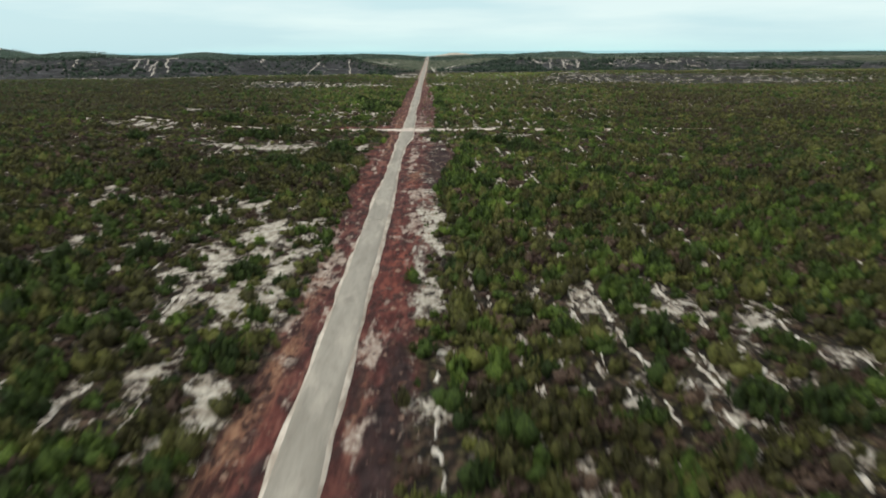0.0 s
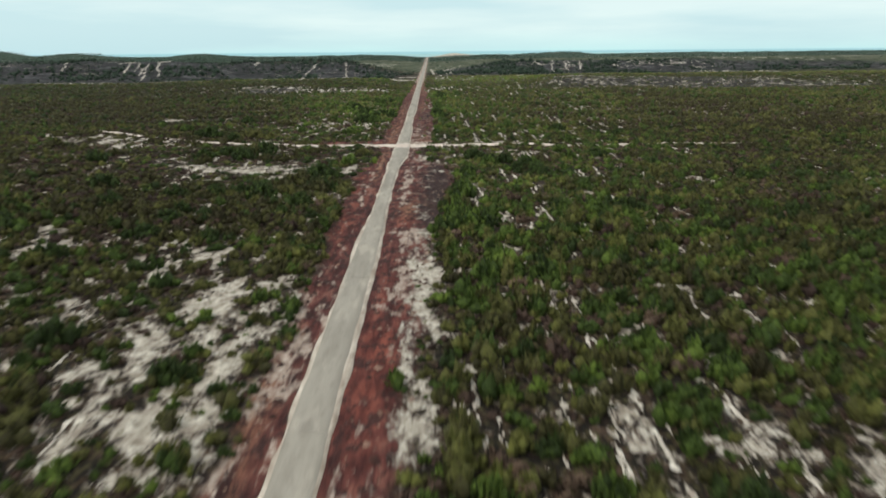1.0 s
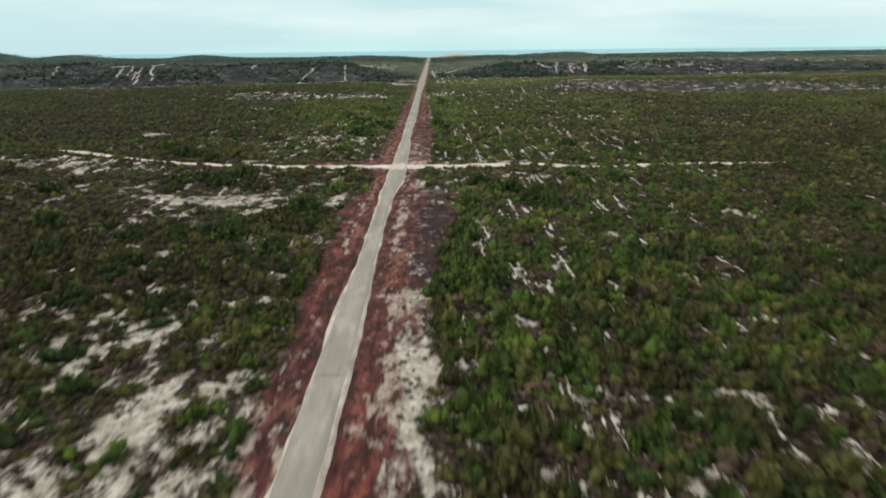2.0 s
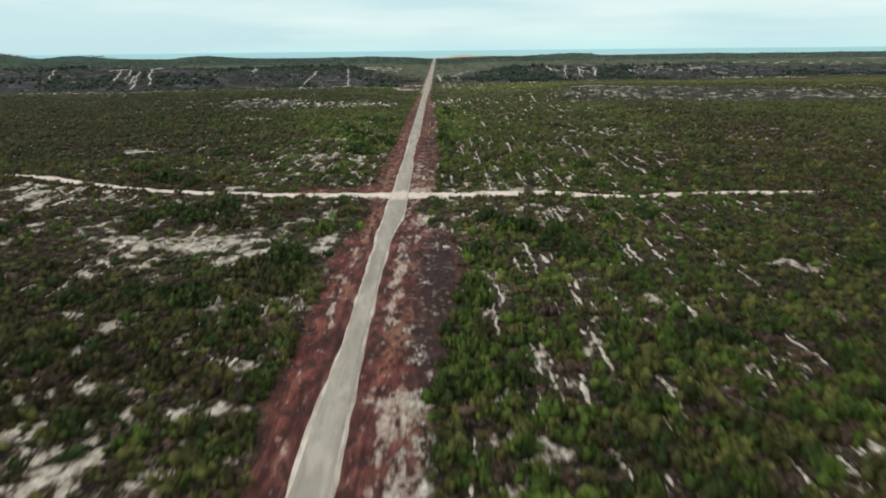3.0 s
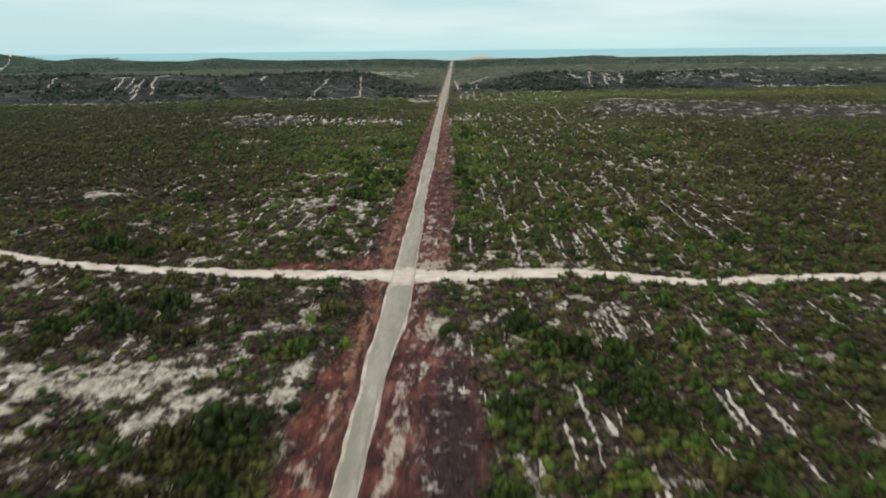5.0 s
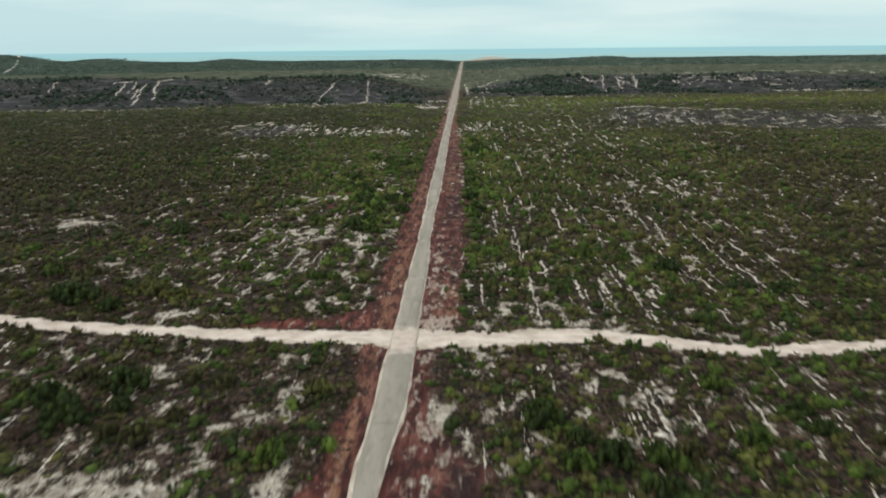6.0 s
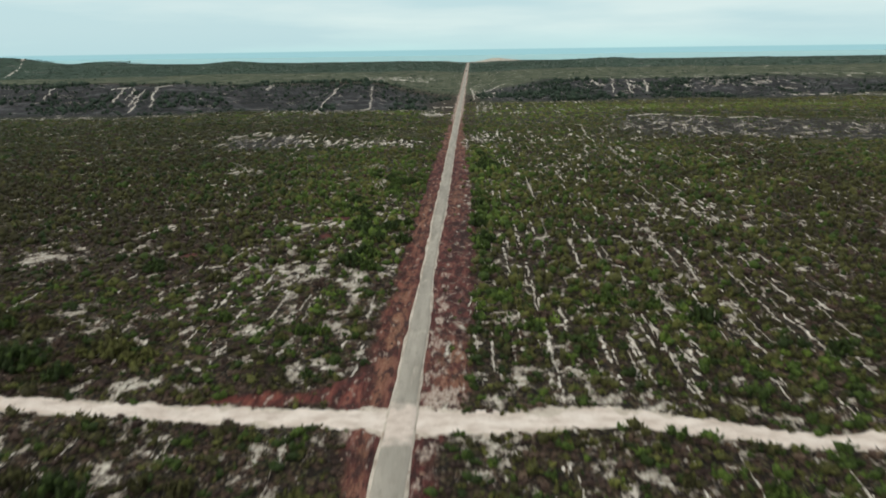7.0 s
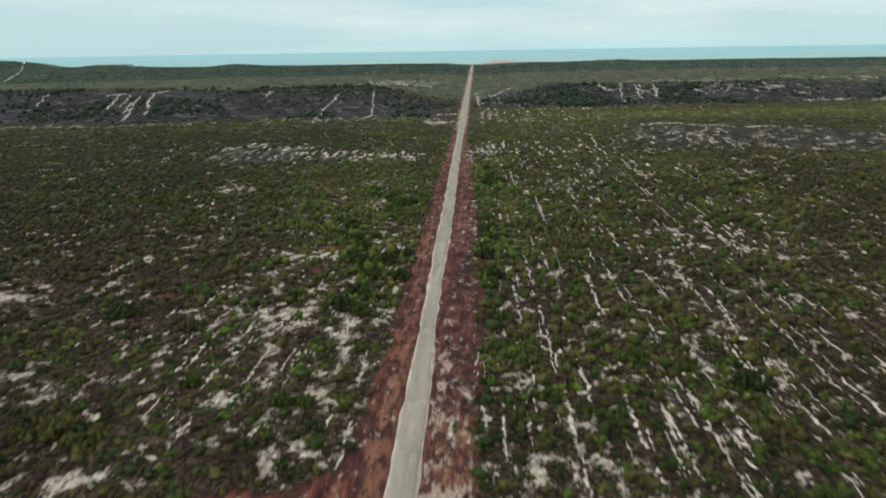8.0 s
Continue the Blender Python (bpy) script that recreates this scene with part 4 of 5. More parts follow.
def bush_proto(tufts, sides, leaves, rnd, flat=0.7):
    """A lopsided shrub about 1 m across: upright tufts that bulge over one another, and loose sprigs round them."""
    v, f = [], []
    for k in range(tufts):
        a = k * 2.4 + rnd.uniform(-0.5, 0.5)
        d = 0.0 if k == 0 else rnd.uniform(0.16, 0.34)
        x, y = math.cos(a) * d, math.sin(a) * d
        r = rnd.uniform(0.16, 0.27) * (1.25 if tufts < 4 else 1.0)
        top = flat * rnd.uniform(0.7, 1.3) * (1 - 0.8 * d)
        b = len(v)
        for ring, (hz, hr) in enumerate(((-0.1, 0.62), (0.52, 1.0))):
            for j in range(sides):
                t = (j + 0.5 * ring) * 2 * math.pi / sides
                q = r * hr * rnd.uniform(0.7, 1.3)
                v.append((x * (1 + 0.3 * ring) + math.cos(t) * q, y * (1 + 0.3 * ring) + math.sin(t) * q, top * hz * rnd.uniform(0.75, 1.2)))
        v.append((x * 1.4 + rnd.uniform(-0.06, 0.06), y * 1.4 + rnd.uniform(-0.06, 0.06), top))
        for j in range(sides):
            j2 = (j + 1) % sides
            f += [(b + j, b + j2, b + sides + j), (b + j2, b + sides + j2, b + sides + j), (b + sides + j, b + sides + j2, b + 2 * sides)]
    for k in range(leaves):
        a, u = rnd.uniform(0, 2 * math.pi), rnd.uniform(0.15, 1.0)
        d = Vector((math.cos(a) * math.sqrt(1 - u * u), math.sin(a) * math.sqrt(1 - u * u), u))
        p = Vector((d.x * 0.42, d.y * 0.42, d.z * flat * 0.9)) * rnd.uniform(0.75, 1.12)
        q = (d + Vector((rnd.uniform(-0.5, 0.5), rnd.uniform(-0.5, 0.5), 0.9))).normalized()
        e = q.cross(Vector((rnd.uniform(-1, 1), rnd.uniform(-1, 1), 0.2))).normalized()
        w = rnd.uniform(0.08, 0.17)
        b = len(v)
        v += [tuple(p + e * w * 0.5 - q * 0.05), tuple(p - e * w * 0.5 - q * 0.05), tuple(p + q * w * 1.9)]
        f.append((b, b + 1, b + 2))
    return np.array(v), np.array(f)


def scatter(name, label, mat, bands, category="shrub"):
    """One mesh of many small plants; a band is (models, x, y, width, height, tint)."""
    vs, fs, ts, base = [], [], [], 0
    for protos, x, y, wide, tall, tint in bands:
        n = len(x)
        z = terrain(x, y) - 0.05
        turn = rng.uniform(0, 2 * math.pi, n)
        kind = rng.integers(0, len(protos), n)
        for k, (pv, pf) in enumerate(protos):
            i = np.nonzero(kind == k)[0]
            if not len(i):
                continue
            c, s = np.cos(turn[i])[:, None], np.sin(turn[i])[:, None]
            w = wide[i][:, None]
            vx = (pv[None, :, 0] * c - pv[None, :, 1] * s) * w + x[i][:, None]
            vy = (pv[None, :, 0] * s + pv[None, :, 1] * c) * w + y[i][:, None]
            vz = pv[None, :, 2] * tall[i][:, None] + z[i][:, None]
            vs.append(np.stack([vx, vy, vz], -1).reshape(-1, 3))
            fs.append((pf[None] + (np.arange(len(i)) * len(pv))[:, None, None] + base).reshape(-1, 3))
            ts.append(np.repeat(tint[i], len(pv)))
            base += len(i) * len(pv)
    me = mesh_of(name, np.concatenate(vs), np.concatenate(fs), mat, {"tint": np.concatenate(ts)}, True)
    return tagged(new(name, me), label, category, kind="stuff")


# raster of what must stay bare, half a metre a cell
BX0, BY0, CELL = -130.0, 15.0, 0.4


def bare_raster():
    nx, ny = int(260 / CELL), int(440 / CELL)
    X, Y = np.meshgrid(BX0 + (np.arange(nx) + 0.5) * CELL, BY0 + (np.arange(ny) + 0.5) * CELL)
    sandy = 0.80 * step(-0.05, 0.07, sand_edge(X, Y))
    bare = np.maximum(np.maximum(sandy, on_track(X, Y)), np.where((Y > 184) & (X > 3.6), 0.94, 0.995) * cover_of_soil(X, Y))
    verge = track_y(X) - Y
    bare = np.maximum(bare, 0.95 * step(0.0, 0.4, verge) * (1 - step(0.9, 2.2, verge)) * track_end(X))
    for x, y, length, width in STREAKS:
        room = 0.05 if width < 0.25 or y > 130 else 0.25
        i0, i1 = int((x - width - room - BX0) / CELL), int((x + width + room - BX0) / CELL) + 1
        j0, j1 = int((y - 2 * room - BY0) / CELL), int((y + length - BY0) / CELL) + 1
        if i0 > 0 and j0 > 0:
            bare[j0:j1, i0:i1] = np.maximum(bare[j0:j1, i0:i1], 0.88 if width < 0.25 else 0.96)
    return bare


BARE = bare_raster()


def bare_at(x, y):
    i = ((x - BX0) / CELL).astype(int)
    j = ((y - BY0) / CELL).astype(int)
    ok = (i >= 0) & (i < BARE.shape[1]) & (j >= 0) & (j < BARE.shape[0])
    far = np.maximum(sand_field(x, y) * 0.8, cover_of_soil(x, y))
    return np.where(ok, BARE[np.clip(j, 0, BARE.shape[0] - 1), np.clip(i, 0, BARE.shape[1] - 1)], far)


def near_way(x, y):
    """The land beside and ahead of the way, where shrubs need their full shape; its border is ragged."""
    return (np.abs(x) < 0.63 * y + 8 + 14 * (fbm(x, y, 14, 87) - 0.4) + 8 * (hashed(np.floor(x * 3), np.floor(y * 3), 88) - 0.5)) & (y > 20)


def strewn(y0, y1, per_m2):
    """Random places on the land near the way between y0 and y1."""
    w1, cell = 0.63 * y1 + 18, per_m2 ** -0.5
    X, Y = np.meshgrid(np.arange(-w1, w1, cell), np.arange(y0, y1, cell))
    x, y = X.ravel() + rng.uniform(0, 1.25, X.size) * cell, Y.ravel() + rng.uniform(0, 1.25, X.size) * cell
    keep = near_way(x, y)
    x, y = x[keep], y[keep]
    keep = (rng.random(len(x)) > bare_at(x, y) * 1.02) & (np.abs(x) > 2.5)
    return x[keep], y[keep]


def build_shrubs():
    rnd = random.Random(4)
    rich = [bush_proto(3, 4, 34, rnd) for _ in range(12)]
    medium = [bush_proto(2, 4, 13, rnd) for _ in range(10)]
    coarse = [bush_proto(1, 4, 3, rnd) for _ in range(10)]
    plain = [bush_proto(1, 4, 2, rnd) for _ in range(10)]
    bands = [(22, 110, 1.05, rich, 1.12), (110, 215, 1.12, medium, 1.2), (215, 320, 0.62, coarse, 1.6), (320, 450, 0.42, coarse, 1.85),
             (450, 620, 0.20, coarse, 2.1)]
    stuff = {"heath": [], "green": [], "dry": []}
    for y0, y1, dens, protos, size in bands:
        x, y = strewn(y0, y1, dens)
        ok = (y < dune_foot(x) - 9) & (rng.random(len(x)) > 0.4 * bank_cover(x, y))
        x, y = x[ok], y[ok]
        g = greenness(x, y)
        pick = rng.random(len(x))
        patch = fbm(x, y, 9, 81)
        kind = np.where(pick < g * (0.75 if y0 < 200 else 0.6) * (0.4 + 1.2 * patch), 1, np.where(pick > 0.70 + 0.25 * g - 0.42 * dryness(x, y), 2, 0))
        open_ground = bare_at(x, y)
        wide = size * (1 - 0.45 * np.clip(sand_field(x, y) * 1.6, 0, 1)) * np.exp(rng.normal(0, 0.42, len(x))) * np.where(kind == 1, 1.2, np.where(kind == 2, 0.85, 1.0))
        wide = np.minimum(wide * (1 - 0.3 * bank_cover(x, y)) * (1 + 0.4 * lump(x, y, -28, 118, 22, 22)) * (1 - 0.55 * open_ground), 1.9 * size)
        tall = wide ** 0.8 * rng.uniform(0.75, 1.65, len(x)) * np.where(kind == 2, 0.7, 1.0) / (0.8 + 0.2 * size)
        tall = tall * (1 - 0.4 * np.clip(dryness(x, y), 0, 1)) * (1 - 0.22 * step(95, 130, y)) * (1 - 0.04 * step(190, 230, y)) * (1 - 0.5 * step(290, 420, y)) * (1 - 0.6 * np.clip(sand_field(x, y) * 1.4 - 0.2, 0, 1))
        tint = (0.18 + 0.5 * g) * (1 if y0 < 200 else 0.84 - 0.34 * step(-25, -85, x)) + 0.5 * (fbm(x, y, 5 if y0 < 200 else 9, 83) - 0.5)
        tint = tint + (0.16 + 0.14 * step(5, 40, x)) * step(455, 490, y) + (0.07 * step(-70, -20, x) if y0 > 200 else 0)
        tint = np.clip(tint + rng.normal(0, 0.17 if y0 < 200 else 0.06, len(x)), 0.02, 0.98)
        for k, key in enumerate(("heath", "green", "dry")):
            i = kind == k
            stuff[key].append((protos, x[i], y[i], wide[i], tall[i], tint[i]))
    # thinner models for the land beside and behind the way
    X, Y = np.meshgrid(np.arange(-125, 125, 1.42), np.arange(-60, 190, 1.42))
    x, y = X.ravel() + rng.uniform(0, 1.8, X.size), Y.ravel() + rng.uniform(0, 1.8, X.size)
    ok = ~near_way(x, y) & (np.abs(x) > 6.5) & (rng.random(len(x)) > bare_at(x, y))
    x, y = x[ok], y[ok]
    g = greenness(x, y)
    kind = np.where(rng.random(len(x)) < g * 0.7, 1, np.where(rng.random(len(x)) < 0.15, 2, 0))
    wide = 1.75 * np.exp(rng.normal(0, 0.35, len(x)))
    tint = np.clip(0.18 + 0.5 * g + rng.normal(0, 0.15, len(x)), 0.02, 0.98)
    for k, key in enumerate(("heath", "green", "dry")):
        i = kind == k
        stuff[key].append((plain, x[i], y[i], wide[i], wide[i] * 0.7, tint[i]))
    look_of = {"heath": (M_HEATH, "low olive heath shrubs over the whole plain"),
               "green": (M_GREEN, "fresh green bushy shrubs among the heath"),
               "dry": (M_DRY, "low brown dry heath between green shrubs")}
    for key, bands_of in stuff.items():
        mat, label = look_of[key]
        scatter(key + "_shrubs", label, mat, bands_of)


def build_far_woods():
    rnd = random.Random(9)
    coarse = [bush_proto(1, 3, 1, rnd, 0.6) for _ in range(6)]
    x, y = [], []
    for y0, y1, n, d in ((505, 745, 26000, 0.16), (690, 1080, 4200, 0.20), (1000, 1650, 21000, 0.95)):
        a = rng.uniform(-0.68, 0.68, n)
        yy = rng.uniform(y0, y1, n)
        xx = a * yy
        thick = d + (0.9 if y0 > 600 else 1.7) * (fbm(xx, yy, 30 if y0 < 600 else 45, 91) - 0.45) + 1.0 * lump(xx, yy, 62, 660, 36, 45)
        thick = np.where((y0 == 1000) & (yy < np.interp(xx, (-540, -320, -30, 130, 330), (1005, 1085, 1130, 1175, 1165)) + 20), 0.0, thick)
        thick = np.where((y0 == 1000) & (xx > 210), 0.45 * thick, thick)
        keep = rng.random(n) < thick
        x.append(xx[keep])
        y.append(yy[keep])
    x, y = np.concatenate(x), np.concatenate(y)
    keep = (np.abs(x) > 7) & (y > dune_foot(x) + 4)
    for xa, ya, xb, yb, w in SCARS:
        t = np.clip(((x - xa) * (xb - xa) + (y - ya) * (yb - ya)) / ((xb - xa) ** 2 + (yb - ya) ** 2), -0.1, 1)
        keep &= np.hypot(x - xa - t * (xb - xa), (y - ya - t * (yb - ya)) * 0.35) > 2.4
    x, y = x[keep], y[keep]
    face = y < 720
    wide = (2.3 + y / 800) * np.exp(np.clip(rng.normal(0, 0.42, len(x)), -1, 0.55)) * np.where(face & (fbm(x, y, 40, 93) > 0.52), 1.6, 0.9)
    tint = np.clip(0.16 + 0.35 * greenness(x, y) - 0.06 * (y > 1000) - 0.08 * face + rng.normal(0, 0.13, len(x)), 0.02, 0.98)
    scatter("far_thicket", "dark green coastal thicket on dunes far off", M_THICKET, [(coarse, x, y, wide, wide * np.where(face, 0.6, 0.32), tint)], "thicket")


build_shrubs()
build_far_woods()

# ---------------------------------------------------------------- large single shrubs


def stems_mesh(rnd, n, reach, top):
    """Tapered limbs that fork from one foot."""
    bm = bmesh.new()
    for k in range(n):
        a = k * 2 * math.pi / n + rnd.uniform(-0.4, 0.4)
        knee = Vector((math.cos(a) * reach * 0.3, math.sin(a) * reach * 0.3, top * 0.4))
        tip = Vector((math.cos(a) * reach * rnd.uniform(0.6, 0.9), math.sin(a) * reach * rnd.uniform(0.6, 0.9), top * rnd.uniform(0.7, 0.95)))
        rings = []
        for p, r in ((Vector((math.cos(a) * 0.05, math.sin(a) * 0.05, -0.3)), 0.07), (knee, 0.045), (tip, 0.012)):
            rings.append([bm.verts.new(p + Vector((math.cos(t) * r, math.sin(t) * r, 0))) for t in (0, 2.09, 4.19)])
        for lo, hi in zip(rings, rings[1:]):
            for j in range(3):
                bm.faces.new((lo[j], lo[(j + 1) % 3], hi[(j + 1) % 3], hi[j]))
    me = bpy.data.meshes.new("stem")
    bm.to_mesh(me)
    bm.free()
    me.materials.append(M_STEM)
    return me


def crown_mesh(rnd, wide, tall, mat, tint):
    """Many bulging tufts and loose sprigs over an uneven dome."""
    v, f, ts, base = [], [], [], 0
    for k in range(30):
        a, d = k * 2.4 + rnd.uniform(-0.6, 0.6), 0.45 * math.sqrt((k + 0.4) / 30) * rnd.uniform(0.7, 1.25)
        pv, pf = bush_proto(1, 4, 14, rnd, 0.85)
        size = rnd.uniform(0.18, 0.34)
        h = (1 - 2.6 * d * d) * rnd.uniform(0.55, 1.2)
        w = pv * np.array([size * wide, size * wide, 0.55 * tall])
        v.append(w + np.array([math.cos(a) * d * wide, math.sin(a) * d * wide, max(0.12, h - 0.5) * tall]))
        f.append(pf + base)
        ts.append(np.full(len(pv), tint + rnd.uniform(-0.16, 0.16)))
        base += len(pv)
    return mesh_of("crown", np.concatenate(v), np.concatenate(f), mat, {"tint": np.concatenate(ts)}, True)


def make_shrub(rnd, wide, tall, mat, tint, label):
    root = tagged(new("shrub"), label, "shrub", "shrubs beside the road")
    part("stem", stems_mesh(rnd, 4, wide * 0.35, tall * 0.7), root)
    part("crown", crown_mesh(rnd, wide, tall, mat, tint), root)
    return root


SHRUB_KINDS = [
    (3.6, 1.9, M_GREEN, 0.14, "large dark green bushy shrub on sandy heath"),
    (2.6, 1.7, M_GREEN, 0.42, "fresh green rounded shrub among low heath"),
    (2.0, 1.5, M_GREEN, 0.60, "bright green young shrub on the heath"),
    (2.4, 1.4, M_HEATH, 0.52, "yellowish olive rounded shrub among heath"),
    (3.0, 1.4, M_HEATH, 0.20, "broad dark olive shrub beside bare sand"),
    (2.2, 1.1, M_DRY, 0.40, "brown half-dry shrub among green heath"),
]
# kind, x, y, size: the shrubs that stand out
STANDING = [
    (0, -10.6, 132.5, 1.7), (4, -13.5, 131, 1.3), (2, -8.3, 149, 1.5), (4, -10.1, 122.5, 1.6), (3, -14, 121, 1.2), (1, 12.7, 134.7, 1.2),
    (1, 11.4, 118.4, 1.7), (0, 12.8, 136.4, 1.0), (2, 10.4, 113, 1.2), (3, -35.6, 190.5, 1.9), (0, -43.9, 186, 1.6), (1, -52.8, 196, 1.4),
]
STANDING_FAR = [
    (0, -12.5, 251, 1.5), (1, -11.1, 236, 1.4), (1, 9.3, 263, 1.3), (0, 10, 245, 1.3), (0, 39.2, 203.7, 1.3), (1, 33.4, 208, 1.1),
    (1, 10.9, 105.6, 1.1), (0, 13.1, 100, 1.0), (1, 15.3, 45.8, 1.0), (2, 9.5, 46, 1.0), (0, 32.6, 108, 1.1), (0, 51.2, 101.9, 1.3), (0, -11.8, 131, 1.1), (0, -41.8, 123.4, 1.4),
]


# clumps of such shrubs: x, y, half width, half length, number, kinds
CLUMPS = [
    (-22, 112, 11, 13, 44, (0, 0, 4, 4, 3, 5)), (-30, 155, 16, 8, 18, (0, 4, 5)), (26, 150, 14, 14, 22, (0, 0, 1, 4)), (-13, 248, 6, 20, 24, (0, 0, 1)),
    (10.5, 270, 2.2, 40, 14, (0, 1)), (11.5, 332, 2.6, 18, 20, (0, 1)), (-12, 302, 4.5, 14, 20, (0, 1, 1)), (11.5, 125, 1.2, 10, 3, (1, 1)),
    (-40, 186, 12, 5, 8, (0, 3, 3)), (-12, 128, 5, 7, 8, (0, 4, 4)), (45, 100, 16, 20, 10, (0, 1, 2)), (-14, 36, 8, 9, 8, (0, 1, 4)),
]


def build_standing_shrubs():
    rnd = random.Random(21)
    models = [[make_shrub(rnd, w, h, m, t, label) for _ in range(2)] for w, h, m, t, label in SHRUB_KINDS]
    used = set()
    spots = list(STANDING + STANDING_FAR)
    for cx, cy, rx, ry, n, kinds in CLUMPS:
        for _ in range(n):
            x, y = cx + rnd.gauss(0, 0.6) * rx, cy + rnd.gauss(0, 0.6) * ry
            if bare_at(np.array([x]), np.array([y]))[0] < 0.5:
                spots.append((rnd.choice(kinds), x, y, rnd.uniform(0.7, 1.2)))
    while len(spots) < 296:
        y = rnd.uniform(30, 230)
        x = rnd.uniform(-1, 1) * min(70, 0.5 * y + 14)
        here = np.array([x]), np.array([y])
        if abs(x) < 6 or abs(y - float(track_y(np.array(x)))) < 5.5 or bare_at(*here)[0] > 0.4:
            continue
        g = greenness(*here)[0] + rnd.uniform(-0.2, 0.2)
        kind = rnd.choice((0, 1, 2)) if g > 0.42 else rnd.choice((0, 3, 4, 5, 4))
        spots.append((kind, x, y, rnd.uniform(0.7, 1.4)))
    for kind, x, y, size in spots:
        pick = rnd.randrange(2)
        z = float(terrain(x, y)) - 0.03
        m = Matrix.LocRotScale((x, y, z), Euler((0, 0, rnd.uniform(0, 6.28))), None)
        model = models[kind][pick]
        ob = model if (kind, pick) not in used else copy_thing(model, m)
        used.add((kind, pick))
        ob.matrix_basis = m @ Matrix.Diagonal((size, size, size ** 0.7, 1))


build_standing_shrubs()

# ---------------------------------------------------------------- clods of graded soil along the verges


def build_clods():
    n = 7500
    y = 24 + 290 * rng.random(n) ** 1.3
    side = np.where(rng.random(n) < 0.5, -1.0, 1.0)
    edge = np.where(side < 0, edge_of_soil(y, -1), edge_of_soil(y, 1))
    x = side * (2.0 + (edge - 1.6) * rng.random(n) ** 0.7)
    ok = np.abs(y - 175) > 2.5
    x, y = x[ok], y[ok]
    rnd = random.Random(5)
    protos = []
    for _ in range(5):
        v = [(math.cos(a) * rnd.uniform(0.3, 0.55), math.sin(a) * rnd.uniform(0.3, 0.55), rnd.uniform(-0.1, 0.12)) for a in (0, 1.26, 2.5, 3.77, 5.0)]
        v.append((rnd.uniform(-0.15, 0.15), rnd.uniform(-0.15, 0.15), rnd.uniform(0.3, 0.5)))
        protos.append((np.array(v), np.array([(k, (k + 1) % 5, 5) for k in range(5)])))
    wide = np.clip(0.22 * np.exp(rng.normal(0, 0.6, len(x))), 0.05, 0.8)
    scatter("soil_clods", "loose red-brown clods and roots along the verges", M_CLOD, [(protos, x, y, wide, wide * 0.8, rng.random(len(x)) ** 2.4)], "soil")


build_clods()

# ---------------------------------------------------------------- dead branches left by the clearing


def branch_mesh(rnd):
    """A crooked dry limb with forks, lying on the ground."""
    bm = bmesh.new()

    def limb(at, way, length, thick, forks):
        rings, p, d = [], Vector(at), Vector(way).normalized()
        for k in range(4):
            side = d.cross(Vector((0, 0, 1))).normalized()
            up = side.cross(d)
            r = thick * (1 - 0.27 * k)
            rings.append([bm.verts.new(p + side * math.cos(t) * r + up * math.sin(t) * r) for t in (0, 1.57, 3.14, 4.71)])
            if forks and k in (1, 2):
                turn = rnd.choice((-1, 1)) * rnd.uniform(0.5, 0.9)
                limb(p, d + side * turn + Vector((0, 0, 0.25)), length * rnd.uniform(0.4, 0.6), r * 0.7, 0)
            p = p + d * length / 3
            d = (d + Vector((rnd.uniform(-0.3, 0.3), rnd.uniform(-0.3, 0.3), rnd.uniform(-0.08, 0.1)))).normalized()
        for lo, hi in zip(rings, rings[1:]):
            for j in range(4):
                bm.faces.new((lo[j], lo[(j + 1) % 4], hi[(j + 1) % 4], hi[j]))
        bm.faces.new(rings[0][::-1])
        bm.faces.new(rings[-1])

    limb((-0.9, 0, 0.08), (1, 0, 0.04), rnd.uniform(1.5, 2.1), rnd.uniform(0.06, 0.09), 1)
    me = bpy.data.meshes.new("dead_branch")
    bm.to_mesh(me)
    bm.free()
    me.materials.append(M_DEAD)
    return me


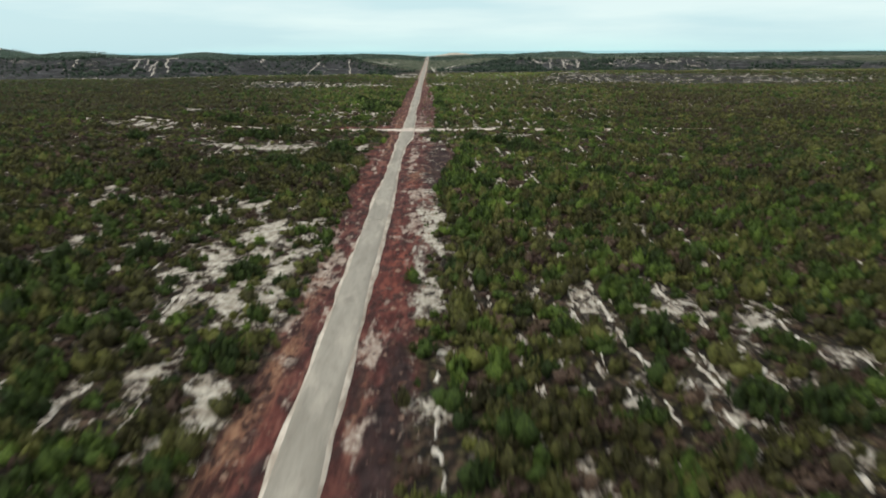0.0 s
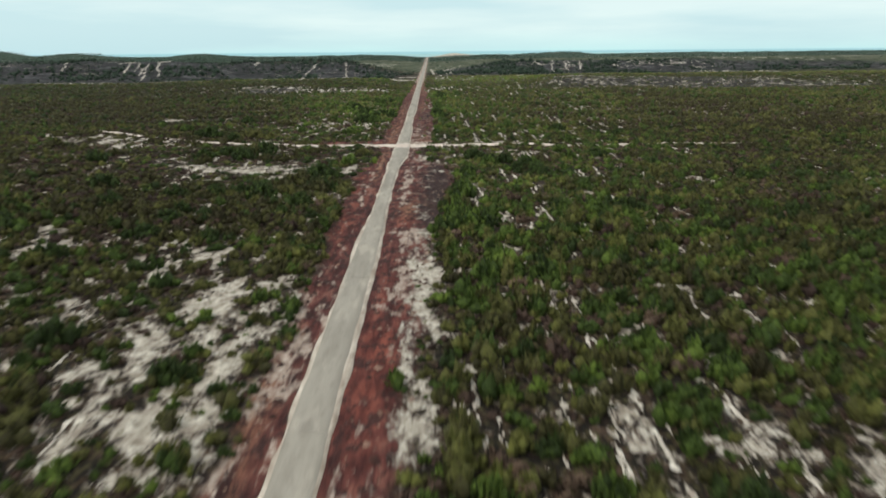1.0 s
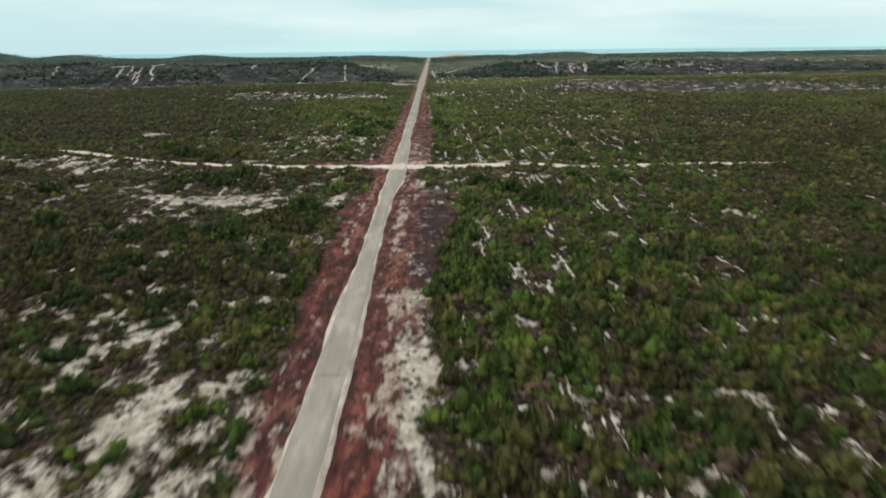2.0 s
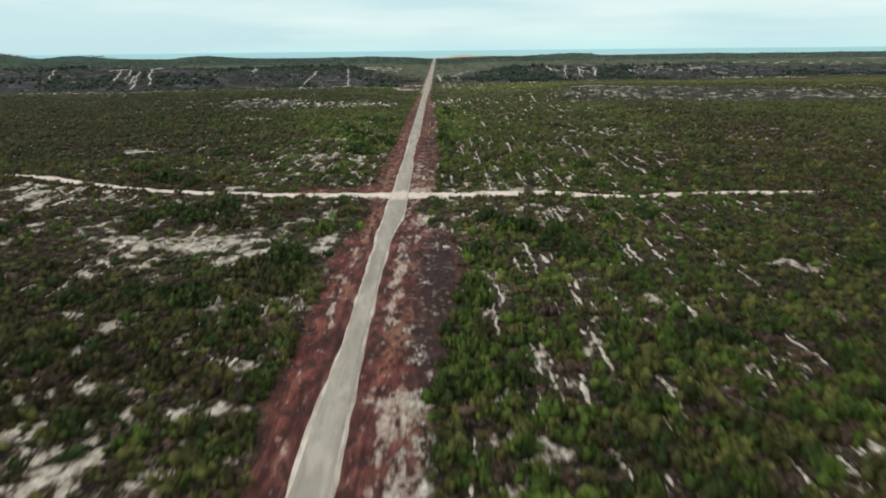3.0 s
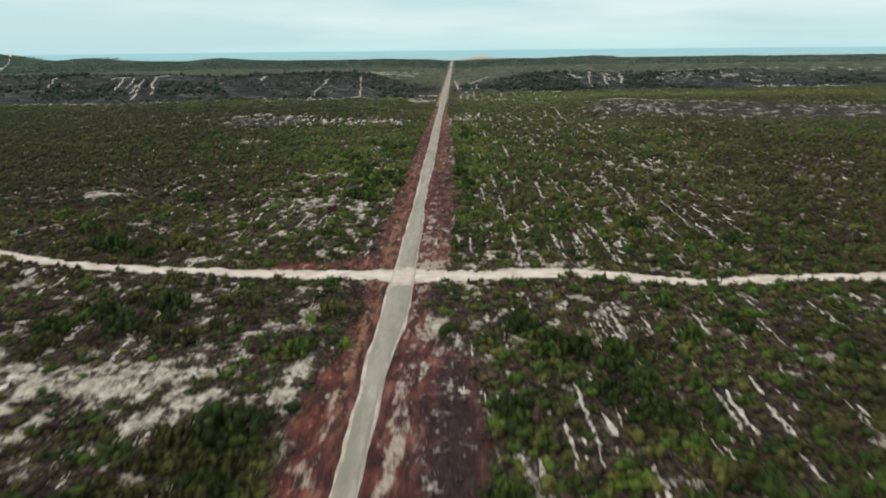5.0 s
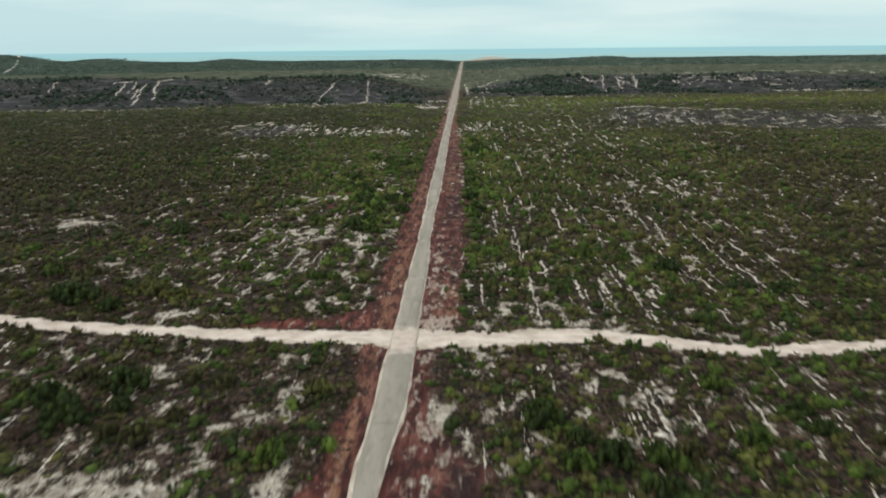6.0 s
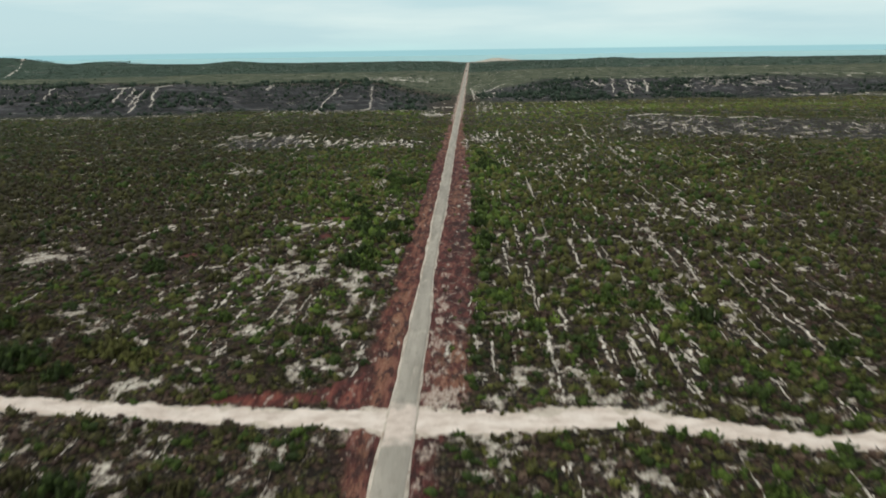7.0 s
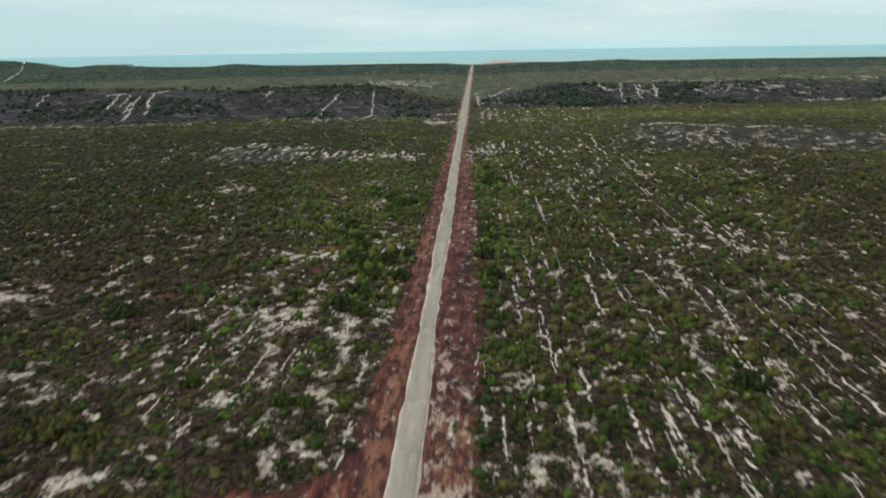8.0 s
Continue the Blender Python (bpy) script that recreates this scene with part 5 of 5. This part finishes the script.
def build_branches():
    rnd = random.Random(77)
    models = [branch_mesh(rnd) for _ in range(6)]
    for cx, cy, rx, ry, n in ((6.8, 132, 2.2, 18, 44), (5.6, 240, 2.0, 26, 26), (5.2, 198, 1.8, 12, 12), (-4.4, 120, 1.0, 14, 10)):
        for _ in range(n):
            x, y = cx + rnd.uniform(-1, 1) * rx, cy + rnd.uniform(-1, 1) * ry
            ob = tagged(new("dead_branch", models[rnd.randrange(6)]), "bleached dead branch on the graded soil", "branch", "dead branches along the verge")
            size = rnd.uniform(0.3, 0.75)
            ob.matrix_basis = pose(x, y, float(terrain(x, y)) - 0.02, 0, 0, rnd.uniform(0, 360)) @ Matrix.Diagonal((size, size, size, 1))


build_branches()

# ---------------------------------------------------------------- car far down the road


def box_part(name, size, at, mat, parent, taper=1.0):
    bm = bmesh.new()
    bmesh.ops.create_cube(bm, size=1.0)
    for v in bm.verts:
        k = taper if v.co.z > 0 else 1.0
        v.co = Vector((v.co.x * size[0] * k, v.co.y * size[1] * k, v.co.z * size[2])) + Vector(at)
    bmesh.ops.bevel(bm, geom=list(bm.edges), offset=0.06, segments=2, affect="EDGES")
    me = bpy.data.meshes.new(name)
    bm.to_mesh(me)
    bm.free()
    me.materials.append(mat)
    return part(name, me, parent)


def build_car(x, y):
    root = tagged(new("car"), "small dark red car standing on the pale track", "car")
    root.matrix_basis = pose(x, y, float(terrain(x, y)) + 0.15)
    box_part("body", (1.75, 4.1, 0.62), (0, 0, 0.62), M_CAR, root, 0.94)
    box_part("cabin", (1.6, 2.2, 0.58), (0, -0.3, 1.16), M_GLASS, root, 0.78)
    for k, (wx, wy) in enumerate(((-0.78, 1.3), (0.78, 1.3), (-0.78, -1.3), (0.78, -1.3))):
        bm = bmesh.new()
        bmesh.ops.create_cone(bm, cap_ends=True, segments=16, radius1=0.32, radius2=0.32, depth=0.22,
                              matrix=Matrix.Translation((wx, wy, 0.32)) @ Matrix.Rotation(radians(90), 4, "Y"))
        me = bpy.data.meshes.new("wheel")
        bm.to_mesh(me)
        bm.free()
        me.materials.append(M_TYRE)
        part("wheel", me, root)


build_car(0.25, 1190)
